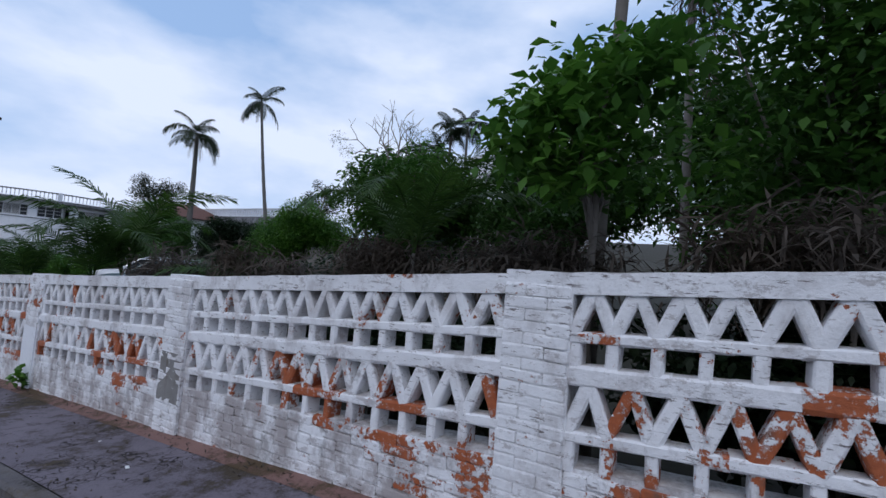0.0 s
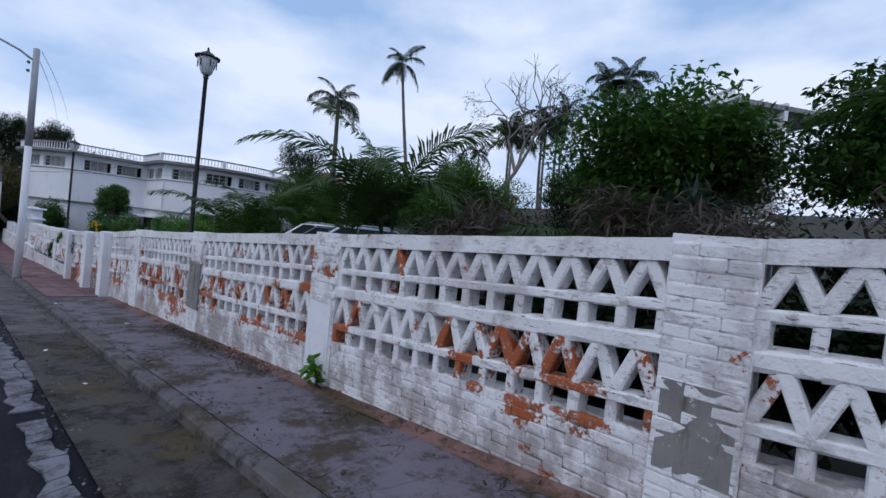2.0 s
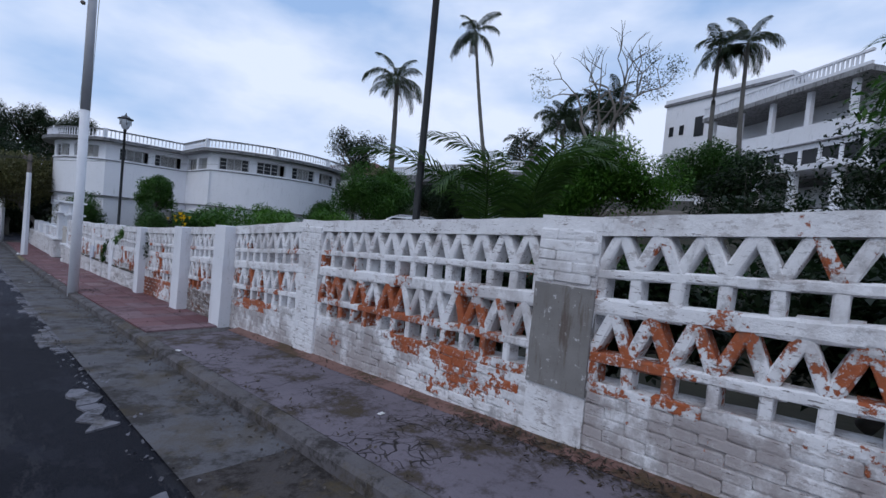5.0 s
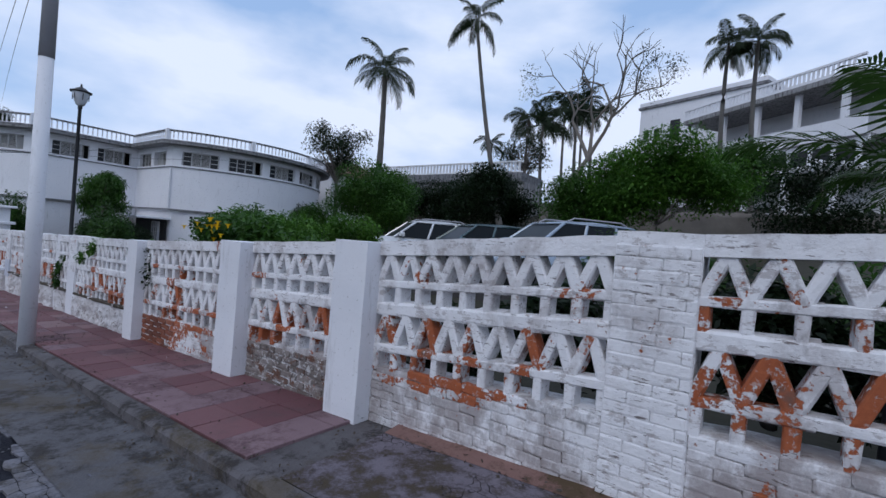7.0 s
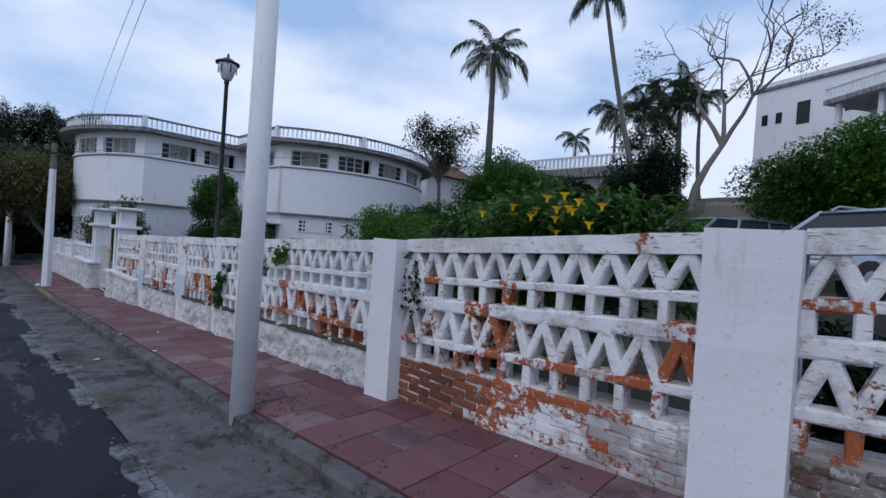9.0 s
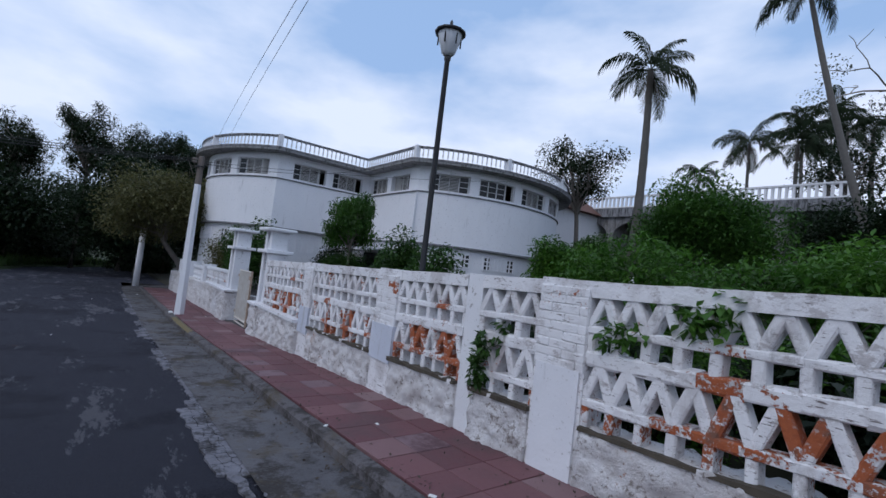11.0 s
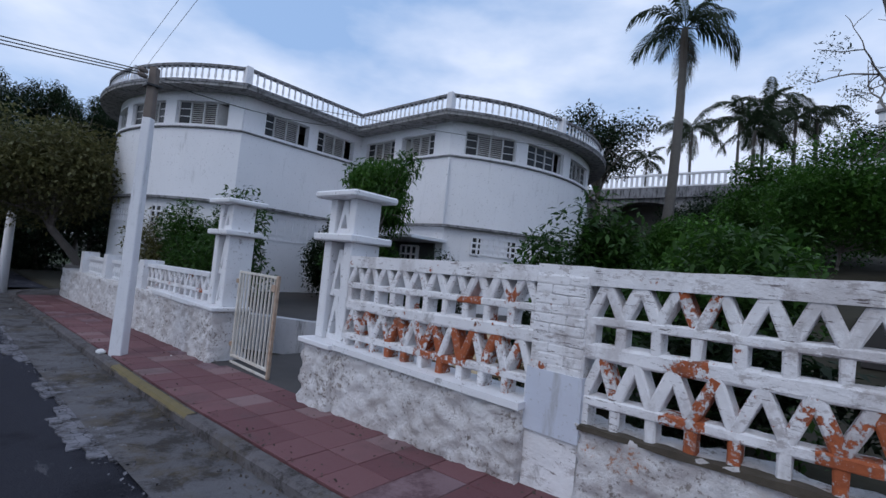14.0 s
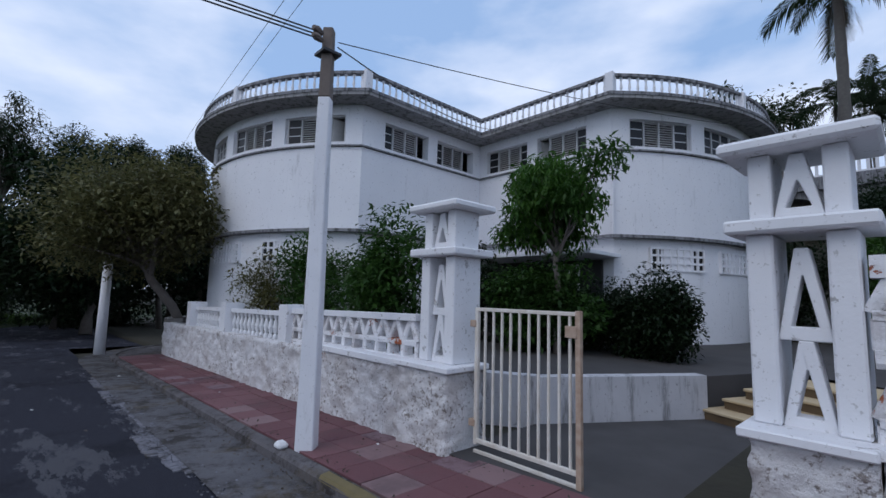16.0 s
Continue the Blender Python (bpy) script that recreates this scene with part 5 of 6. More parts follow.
for i, (x, y, zt, s) in enumerate(((-42.8, 54.9, 18.2, 1.5), (-38.6, 57.0, 19.6, 1.5), (-36.5, 58.0, 20.6, 1.4), (-33.0, 47.0, 15.5, 1.15), (-31.6, 48.0, 15.8, 1.15), (-35.5, 44.0, 14.0, 1.3), (-46.5, 52.0, 14.5, 1.0))):
    coconut_palm(x + 0.4, y, land(x, y), x, y, zt, "distant coconut palm with a drooping crown", 10 + i, 0.17, 14, s, 3)

ARECA = [frond_mesh("frond", 2.2, lift, bend, 0.50, FROND, 40 + k, 46, 0.35, 0.02) for k, (lift, bend) in enumerate(((88, 95), (82, 115), (76, 105), (84, 70), (72, 90), (80, 135)))]


def areca(x, y, top, scale, count, label, seed):
    z = land(x, y)
    t = thing("areca_palm", x, y, z, label, "palm", "feathery garden palms")
    bm = bmesh.new()
    r = random.Random(seed)
    heads = []
    for k in range(3):
        a, d = r.uniform(0, 6.28), r.uniform(0.05, 0.3)
        hx, hy, hz = x + d * math.cos(a), y + d * math.sin(a), top + r.uniform(-0.3, 0.15)
        tube(bm, [(x + d * 0.5 * math.cos(a), y + d * 0.5 * math.sin(a), z - 0.1), (hx, hy, hz)], [0.032, 0.022], 8)
        heads.append((hx, hy, hz))
    part("stem", bm, PALMBARK, t, "slim ringed canes", True)
    for i in range(count):
        hx, hy, hz = heads[i % 3]
        o = new("frond", ARECA[r.randrange(len(ARECA))])
        o.parent = t
        o.matrix_parent_inverse = t.matrix_world.inverted()
        o.matrix_basis = Matrix.Translation((hx, hy, hz)) @ Matrix.Rotation(i * 2.39996 + r.uniform(-0.3, 0.3), 4, "Z") @ Matrix.Rotation(radians(r.uniform(-10, 10)), 4, "X") @ Matrix.Scale(scale * r.uniform(0.8, 1.15), 4)
    return t


areca(-9.05, 3.9, 1.30, 1.0, 13, "arching feathery palm rising behind the wall", 1)
areca(-13.3, 4.0, 0.95, 0.82, 13, "bushy feathery palm beside the lamp post", 3)
areca(-3.1, 4.2, 1.85, 0.85, 9, "feathery palm with some browned fronds", 4)
areca(-6.4, 4.4, 0.75, 0.62, 12, "low feathery palm behind the wall", 5)

# big broad-leaved tree and dark growth at the start of the wall
tree("tree", -0.95, 4.1, land(-0.9, 4.1), (-0.9, 3.6, 3.1), (1.2, 1.0, 1.0), 22, 3000, 0.13, BRIGHT, "broad-leaved tree with fresh green leaves behind the wall", 31, 0.045, wide=0.6)
tree("tree", 1.6, 5.0, land(1.6, 5), (1.5, 5.6, 3.7), (2.6, 1.9, 2.8), 44, 17000, 0.135, MIDLEAF, "dense dark-leaved tree overhanging the wall", 32, 0.10, wide=0.55)
tree("tree", 5.0, 5.0, land(5, 5), (5.0, 5.0, 4.0), (3.0, 2.2, 3.0), 30, 16000, 0.14, DARKLEAF, "dense dark-leaved tree overhanging the wall", 33, 0.16, wide=0.55)
t = thing("dead_palm", -0.4, 6.4, land(-0.4, 6.4), "old palm trunk shaggy with dead fronds", "palm tree")
part("trunk", tube(bmesh.new(), [(-0.4, 6.4, land(-0.4, 6.4)), (-0.4, 6.4, 2.5), (-0.45, 6.4, 6.5)], [0.06, 0.055, 0.05], 10), BARK, t, "", True)
fronds(t, -0.45, 6.4, 6.2, DEAD, 9, 5, 10)
t = thing("palm_tree", -0.9, 4.0, land(-0.9, 4), "pale palm trunk rising out of the foliage", "palm tree")
part("trunk", tube(bmesh.new(), [(-1.1, 4.6, land(-0.9, 4)), (-1.05, 4.6, 2.4), (-0.98, 4.6, 4.5), (-0.85, 4.6, 8.5)], [0.07, 0.062, 0.062, 0.06], 12), BARK, t, "", True)
fronds(t, -0.85, 4.6, 8.5, COCO, 14, 6, 10)

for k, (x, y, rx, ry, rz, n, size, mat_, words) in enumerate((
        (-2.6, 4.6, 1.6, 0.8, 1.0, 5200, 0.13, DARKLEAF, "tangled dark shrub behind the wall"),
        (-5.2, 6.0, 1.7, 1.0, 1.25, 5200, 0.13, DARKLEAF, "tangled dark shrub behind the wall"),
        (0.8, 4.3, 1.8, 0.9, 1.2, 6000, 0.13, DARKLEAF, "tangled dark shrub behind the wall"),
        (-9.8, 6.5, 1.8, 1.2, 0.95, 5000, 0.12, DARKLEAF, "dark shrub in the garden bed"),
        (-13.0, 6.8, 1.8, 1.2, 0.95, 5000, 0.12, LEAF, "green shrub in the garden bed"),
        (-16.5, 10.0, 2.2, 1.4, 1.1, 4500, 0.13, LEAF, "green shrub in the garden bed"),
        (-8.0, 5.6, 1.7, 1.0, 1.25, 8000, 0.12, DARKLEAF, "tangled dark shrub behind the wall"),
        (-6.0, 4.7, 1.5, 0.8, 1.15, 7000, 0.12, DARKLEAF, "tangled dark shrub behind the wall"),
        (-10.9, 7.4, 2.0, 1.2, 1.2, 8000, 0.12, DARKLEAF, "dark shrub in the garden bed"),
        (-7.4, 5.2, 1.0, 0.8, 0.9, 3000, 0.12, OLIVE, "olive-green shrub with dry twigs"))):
    shrub(x, y, rx, ry, rz, n, size, mat_, words, 60 + k, group="shrubs behind the wall")
tree("tree", -7.6, 11.2, land(-7.6, 11.2), (-7.6, 11.0, 3.9), (3.0, 2.4, 1.9), 30, 17000, 0.19, MIDLEAF, "round dense green tree in the garden", 41, 0.18)
tree("tree", -3.2, 10.5, land(-3.2, 10.5), (-3.0, 10.5, 3.5), (3.0, 2.2, 1.8), 30, 20000, 0.17, LEAF, "dark spreading tree in the garden", 42, 0.18)
tree("tree", -0.5, 14.0, land(-0.5, 14), (0.6, 13.0, 4.9), (4.0, 3.0, 2.6), 34, 24000, 0.2, LEAF, "dark spreading tree in the garden", 43, 0.2)

# low dark growth added close behind the openwork, standing for shade in its openings
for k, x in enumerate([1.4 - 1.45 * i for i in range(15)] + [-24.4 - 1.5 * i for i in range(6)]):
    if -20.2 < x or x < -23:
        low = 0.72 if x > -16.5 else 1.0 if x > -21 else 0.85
        shrub(x, 3.75, 0.95, 0.5, 0.6, 4200, 0.11, DARKLEAF, "dark shrub added behind the openwork to darken its openings", 400 + k, coping(x) - low - 0.45, "low growth behind the wall")

# middle garden
t = thing("flowering_shrub", -20.6, 3.6, land(-20.6, 3.6), "flowering shrub with yellow trumpet blooms over the wall", "shrub")
cs, rs = clumps((-21.0, 3.6, 0.36), (1.7, 0.75, 0.85), 22, 71, 0.36)
part("trunk", tube(bmesh.new(), [(-20.6, 3.6, land(-20.6, 3.6) - 0.1), (-20.7, 3.6, 0.3)], [0.05, 0.03], 7), BARK, t)
leaves("crown", scatter(cs, rs, 14000, 72), 0.10, MIDLEAF, t, 73)
for k in range(16):
    c = random.Random(80 + k)
    px, py, pz = -20.95 + c.gauss(0, 0.32), 2.88 + c.uniform(-0.03, 0.1), 0.56 + c.gauss(0, 0.11)
    part("bloom", lathe(bmesh.new(), [(0.007, -0.035), (0.014, 0.0), (0.038, 0.018), (0.045, 0.02)], px, py, pz, 7), YELLOW, t, "yellow trumpet flower")
for k, (x, y, rx, ry, rz, n, size, mat_, words) in enumerate((
        (-23.0, 4.2, 1.8, 0.9, 1.22, 12000, 0.10, LEAF, "leafy hedge shrub behind the wall"),
        (-25.0, 6.6, 2.1, 1.5, 1.3, 15000, 0.11, BRIGHT, "fresh green hedge mass behind the wall"),
        (-27.4, 7.0, 2.1, 1.5, 1.4, 15000, 0.11, BRIGHT, "fresh green hedge mass behind the wall"),
        (-24.0, 4.4, 1.6, 0.9, 1.0, 10000, 0.10, BRIGHT, "fresh green hedge mass behind the wall"),
        (-26.3, 4.5, 1.5, 0.9, 1.0, 10000, 0.10, BRIGHT, "fresh green hedge mass behind the wall"),
        (-30.7, 4.9, 1.4, 0.9, 1.42, 9000, 0.11, LEAF, "leafy green shrub behind the wall"),
        (-32.3, 5.2, 1.4, 0.9, 1.62, 11000, 0.11, LEAF, "leafy green shrub behind the wall"),
        (-31.5, 10.2, 1.6, 1.3, 1.35, 12000, 0.12, BRIGHT, "rounded green garden bush"),
        (-29.8, 14.2, 3.0, 2.0, 1.9, 22000, 0.13, MIDLEAF, "broad garden bush with pale blossoms"),
        (-34.0, 14.4, 1.9, 1.5, 2.3, 17000, 0.13, MIDLEAF, "rounded green garden bush"),
        (-25.0, 16.2, 2.0, 1.6, 1.9, 14000, 0.14, DARKLEAF, "dark conical garden bush"),
        (-17.9, 16.3, 3.2, 2.2, 2.2, 32000, 0.14, BRIGHT, "broad garden bush with pale blossoms"),
        (-20.6, 16.6, 2.2, 1.7, 1.75, 18000, 0.14, MIDLEAF, "broad garden bush with pale blossoms"),
        (-36.6, 15.6, 1.7, 1.4, 2.1, 14000, 0.13, DARKLEAF, "dark bush before the arched terrace"),
        (-31.6, 17.0, 2.6, 1.7, 1.9, 18000, 0.14, MIDLEAF, "rounded green garden bush"),
        (-13.5, 18.5, 2.6, 2.0, 1.8, 7000, 0.15, DARKLEAF, "clipped dark hedge bush"),
        (-9.0, 17.5, 3.6, 2.0, 2.8, 9000, 0.17, DARKLEAF, "dark garden bush by the hotel"),
        (-28.0, 23.0, 3.4, 2.0, 1.9, 15000, 0.16, DARKLEAF, "dark garden bush under the palms"),
        (-33.5, 23.5, 3.6, 2.0, 1.9, 16000, 0.16, DARKLEAF, "dark garden bush under the palms"))):
    shrub(x, y, rx, ry, rz, n, size, mat_, words, 90 + k, group="garden shrubs")
tree("tree", -16.4, 24.5, land(-16.4, 24.5), (-16.4, 24.5, 5.0), (2.6, 2.0, 1.8), 26, 14000, 0.17, LEAF, "green tree before the white end block", 57, 0.16)


def crooked_tree(x, y, z, height, reach, label, seed):
    """A nearly leafless tree: forking, crooked limbs and a few small leaves at the twig ends."""
    t = thing("bare_tree", x, y, z, label, "tree")
    rr = random.Random(seed)
    bm, tips = bmesh.new(), []

    def limb(p, d, length, radius, depth):
        pts, q = [p], p
        for k in range(3):
            d = (d + Vector((rr.uniform(-1, 1), rr.uniform(-1, 1), rr.uniform(-0.5, 0.7))) * 0.34).normalized()
            q = q + d * length / 3
            pts.append(q)
        tube(bm, pts, [radius, radius * 0.86, radius * 0.74, radius * 0.62], 7 if depth < 2 else 4, False)
        if depth == 5:
            tips.append(q)
            return
        for k in range(3 if depth < 3 and rr.random() < 0.6 else 2):
            side = Vector((rr.uniform(-1, 1), rr.uniform(-0.6, 0.6), rr.uniform(-0.25, 0.75))).normalized()
            limb(q, (d * 0.75 + side * reach).normalized(), length * rr.uniform(0.62, 0.82), radius * 0.62, depth + 1)

    limb(Vector((x, y, z - 0.1)), Vector((0.05, 0, 1)), height * 0.36, 0.26, 0)
    part("trunk", bm, BARK, t, "crooked pale trunk and limbs", True)
    low = [p for p in tips if p.z < z + height * 0.75]
    leaves("crown", scatter(np.array([tuple(p) for p in low]), np.full((len(low), 3), 0.95), 1800, seed + 1), 0.17, DARKLEAF, t, seed + 2)
    return t


crooked_tree(-27.2, 30.0, land(-27.2, 30.0), 14.0, 0.80, "nearly leafless tree with crooked pale limbs", 53)
tree("tree", -29.0, 28.0, land(-29, 28), (-29.0, 28, 7.2), (2.6, 2.0, 2.2), 22, 2600, 0.2, DARKLEAF, "thin-crowned tree beside the bare one", 52, 0.15, small=0.3, bare=0.5)
tree("tree", -37.9, 19.2, land(-37.9, 19.2), (-38.3, 19.2, 6.0), (3.7, 2.6, 2.2), 34, 6500, 0.17, DARKLEAF, "airy dark tree beside the house", 53, 0.14, small=0.28, bare=0.5)

shrub(-25.2, 9.3, 1.3, 0.8, 0.95, 9000, 0.11, BRIGHT, "fresh green hedge beside the car park", 128, -0.25)

# before the house
tree("tree", -38.4, 6.7, -1.36, (-38.5, 6.8, 1.5), (1.85, 1.3, 1.45), 26, 11000, 0.15, MIDLEAF, "bushy young tree before the house", 54, 0.07, small=0.27, bare=0.25, droop=0.7, wide=0.32)
# two dark shrubs added here to give the porch recess its shade
shrub(-41.0, 7.5, 1.3, 1.0, 1.3, 7000, 0.12, DARKLEAF, "dark shrub added to darken the porch recess", 125, -1.36)
shrub(-39.7, 8.1, 1.2, 0.9, 1.2, 6000, 0.12, DARKLEAF, "dark shrub added to darken the porch recess", 126, -1.36)
shrub(-37.0, 7.7, 1.15, 1.0, 1.15, 20000, 0.09, DARKLEAF, "dark shrub on the terrace", 120, -1.36, count=26, lift=0.62)
shrub(-38.8, 6.8, 1.35, 1.0, 1.05, 12000, 0.13, LEAF, "leafy low growth under the young tree", 129, -1.36, count=24, lift=0.75)
shrub(-38.4, 8.3, 1.1, 0.8, 0.95, 9000, 0.10, DARKLEAF, "dark shrub on the terrace", 127, -1.36, count=20, lift=0.6)
shrub(-40.2, 4.3, 1.6, 0.9, 1.5, 7000, 0.13, LEAF, "open leafy shrub behind the low wall", 121, -1.36, count=20)
shrub(-42.8, 4.2, 1.7, 0.9, 1.45, 7000, 0.12, LEAF, "open leafy shrub behind the low wall", 122, -1.36, count=20)
shrub(-45.4, 3.9, 1.7, 0.9, 1.3, 6000, 0.12, OLIVE, "open leafy shrub behind the low wall", 123, -1.5, count=20)
tree("tree", -49.6, 3.6, paving(-49), (-48.9, 1.8, 1.6), (3.1, 2.8, 2.2), 50, 30000, 0.15, OLIVE, "olive-green street tree hanging over the corner", 55, 0.15)

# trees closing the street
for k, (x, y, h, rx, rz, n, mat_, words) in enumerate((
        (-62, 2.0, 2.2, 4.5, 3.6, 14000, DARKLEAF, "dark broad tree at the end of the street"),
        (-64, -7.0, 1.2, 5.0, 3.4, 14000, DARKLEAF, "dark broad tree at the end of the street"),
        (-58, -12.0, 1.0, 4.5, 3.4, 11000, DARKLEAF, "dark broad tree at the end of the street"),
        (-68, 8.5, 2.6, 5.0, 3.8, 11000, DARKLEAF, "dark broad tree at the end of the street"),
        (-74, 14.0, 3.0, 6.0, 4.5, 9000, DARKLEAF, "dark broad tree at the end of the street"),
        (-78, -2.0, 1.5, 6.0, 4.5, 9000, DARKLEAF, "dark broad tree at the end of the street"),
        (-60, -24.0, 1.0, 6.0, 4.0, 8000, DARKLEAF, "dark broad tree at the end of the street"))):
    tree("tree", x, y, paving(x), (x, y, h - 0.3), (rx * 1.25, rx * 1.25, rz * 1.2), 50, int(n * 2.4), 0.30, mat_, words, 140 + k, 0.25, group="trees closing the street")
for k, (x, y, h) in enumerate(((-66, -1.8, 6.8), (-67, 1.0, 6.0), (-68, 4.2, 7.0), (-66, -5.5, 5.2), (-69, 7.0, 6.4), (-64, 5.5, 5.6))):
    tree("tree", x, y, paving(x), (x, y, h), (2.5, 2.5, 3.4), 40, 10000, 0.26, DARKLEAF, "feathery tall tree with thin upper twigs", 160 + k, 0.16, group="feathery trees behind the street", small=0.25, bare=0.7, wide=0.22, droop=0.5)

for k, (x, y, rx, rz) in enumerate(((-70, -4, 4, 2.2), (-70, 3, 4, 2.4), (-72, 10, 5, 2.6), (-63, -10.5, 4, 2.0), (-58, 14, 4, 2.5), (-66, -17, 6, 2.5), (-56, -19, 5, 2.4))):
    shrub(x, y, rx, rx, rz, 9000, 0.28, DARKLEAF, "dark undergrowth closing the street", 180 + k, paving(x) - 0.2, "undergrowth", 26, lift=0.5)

# verge beyond the road
EDGEROW = [(30, -7), (-40, -7), (-53, -5.2), (-63.5, -3.8), (-72, 0.3), (-80, 8), (-84, 20)]
verts, faces = [], []
for p in EDGEROW:
    for o in (0, 0.15, 3, 12, 60):
        q = (p[0] - o * 0.5 * (p[0] < -55), p[1] - o) if p[0] > -75 else (p[0] - o, p[1] - o * 0.2)
        verts.append((*q, road_level(p[0]) - 0.06 + (0.12 if o else 0) + 0.02 * o * (o < 13)))
for i in range(len(EDGEROW) - 1):
    for k in range(4):
        faces.append((i * 5 + k, (i + 1) * 5 + k, (i + 1) * 5 + k + 1, i * 5 + k + 1))
tagged(raw("verge", verts, faces, LAWN), "rough grass verge on the far side of the street", "verge", kind="structure")
r = np.random.default_rng(9)
n = 26000
gx, gy = r.uniform(-74, -42, n), r.uniform(0.2, 7.0, n)
line = np.interp(gx, [-84, -80, -72, -63.5, -53, -40], [20, 8, 0.3, -3.8, -5.2, -7])
t = new("grass")
t.matrix_world = pose(-60, -8, -2.5)
bpy.context.view_layer.update()
tagged(t, "tall unmown roadside grass", "grass", kind="stuff")
leaves("blades", np.stack([gx, line - gy, np.interp(gx, [-90, -60, -37], [-3.1, -2.65, -2.0]) + r.uniform(0, 0.35, n)], 1), 0.45, GRASS, t, 10, -1.0, 0.12)

# ---- terrace bridge, long hotel, roofs beyond ----
t = thing("terrace_bridge", -36.5, 27.0, land(-36.5, 27), "white arched terrace with a balustrade on top", "terrace")
bm = boxes((-46, -28.5, 26.6, 30, 5.15, 5.75))
part("deck", bm, LEDGE, t, "weathered deck slab")
for xx in (-46, -41.2, -36.4, -31.6, -28.9):
    part("arch_pier", boxes((xx, xx + 0.5, 26.8, 29.5, land(xx, 27) - 0.3, 5.15)), SLABM, t)
for xx in (-45.5, -40.7, -35.9):
    bm = bmesh.new()
    w = 4.3
    pts = [(xx + w / 2 - w / 2 * math.cos(radians(a)), 4.0 + 0.95 * math.sin(radians(a))) for a in range(0, 181, 15)]
    for a, b in zip(pts, pts[1:]):
        ring = [bm.verts.new((px, yy, pz)) for yy in (26.85, 27.1) for px, pz in (a, b, (b[0], 5.15), (a[0], 5.15))]
        bm.faces.new(ring[:4]), bm.faces.new(ring[4:][::-1]), bm.faces.new((ring[0], ring[4], ring[5], ring[1]))
    bmesh.ops.remove_doubles(bm, verts=bm.verts, dist=0.001)
    part("arch", bm, SLABM, t, "weathered segmental arch")
part("rear_wall", boxes((-46, -28.5, 29.5, 29.8, 1.0, 5.2)), STONE, t, "dark stone rear wall")
rail = part("balustrade", boxes((-46, -28.5, 26.62, 26.78, 5.75, 5.83)), HOUSE, t, "white balustrade")
part("hand_rail", boxes((-46, -28.5, 26.6, 26.8, 6.42, 6.52)), HOUSE, rail)
for i in range(58):
    part("baluster", boxes((-45.9 + i * 0.3, -45.78 + i * 0.3, 26.64, 26.76, 5.83, 6.42)), HOUSE, rail)

HX, HY = -21.5, 45.2
hotel = thing("hotel", HX, HY, 4.0, "long white terraced hotel with galleries and columns", "building")
HM = pose(HX, HY, 0, 0, 0, math.degrees(math.atan2(-7.1, 9.2)))


def hotel_part(name, *rows, material=HOUSE, label="", parent=None):
    bm = boxes(*rows)
    bmesh.ops.transform(bm, matrix=HM, verts=bm.verts)
    return part(name, bm, material, parent or hotel, label)


LONG = 13.5
hotel_part("back_wall", (0, LONG, 3.2, 3.5, 2.0, 13.6), label="recessed rear wall")
hotel_part("roof", (-0.5, LONG, -0.6, 8, 13.05, 13.4), material=SLABM, label="flat overhanging roof slab")
rail = hotel_part("roof_parapet", (-0.5, LONG, -0.6, -0.45, 13.4, 13.6), label="white roof balustrade")
hotel_part("hand_rail", (-0.5, LONG, -0.62, -0.43, 14.2, 14.35), parent=rail)
for i in range(45):
    hotel_part("baluster", (-0.4 + i * 0.3, -0.28 + i * 0.3, -0.58, -0.47, 13.6, 14.2), parent=rail)
hotel_part("gallery_parapet", (0, LONG, -0.1, 0.1, 9.5, 10.7), label="white gallery parapet")
hotel_part("gallery_floor", (0, LONG, 0.1, 3.2, 9.4, 9.6), material=SLABM)
hotel_part("lower_wall", (0, LONG, 0.25, 0.45, 7.2, 7.9), (0, LONG, 0.25, 0.45, 9.1, 9.5))
hotel_part("lower_floor", (0, LONG, 0.2, 3.2, 7.0, 7.2), material=SLABM)
hotel_part("canopy", (0, LONG, -1.6, 0.3, 7.25, 7.6), label="white projecting canopy")
hotel_part("base", (-2, LONG, -3.0, 3.0, 1.5, 4.4), label="white terrace base")
for i in range(5):
    hotel_part("gallery_post", (i * 3.0, i * 3.0 + 0.35, -0.05, 0.25, 10.7, 13.05))
    hotel_part("column", (i * 3.0 + 0.4, i * 3.0 + 0.85, -1.2, -0.8, 4.4, 7.25))
    hotel_part("fin", (i * 3.0 - 0.1, i * 3.0 + 0.1, -1.9, 0.3, 7.6, 7.9))
for i in range(9):
    w = hotel_part("window", (i * 1.45 + 0.1, i * 1.45 + 1.25, 0.33, 0.36, 7.9, 9.1), material=PANE)
    hotel_part("window_frame", (i * 1.45 + 1.27, i * 1.45 + 1.53, 0.27, 0.42, 7.9, 9.1), parent=w)
end = thing("building", -30, 53, 4.0, "plain white end block with an arched window", "building")


def end_part(name, *rows, material=HOUSE, label=""):
    bm = boxes(*rows)
    bmesh.ops.transform(bm, matrix=pose(-27.7, 51.8, 0, 0, 0, -20), verts=bm.verts)
    return part(name, bm, material, end, label)


end_part("wall", (0, 12, 0, 9, 2, 17.2))
end_part("cornice", (-0.2, 12.2, -0.2, 9.2, 16.9, 17.15), material=LEDGE, label="dark cornice line")
end_part("parapet", (-0.1, 12.1, -0.1, 9.1, 17.2, 17.6))
for xx in (0.6, 1.8, 7.0, 8.2, 9.4):
    end_part("window", (xx, xx + 0.5, -0.05, 0.1, 13.6, 14.6), material=PANE)
end_part("arched_window", (3.5, 4.5, -0.05, 0.1, 13.2, 15.2), material=PANE)

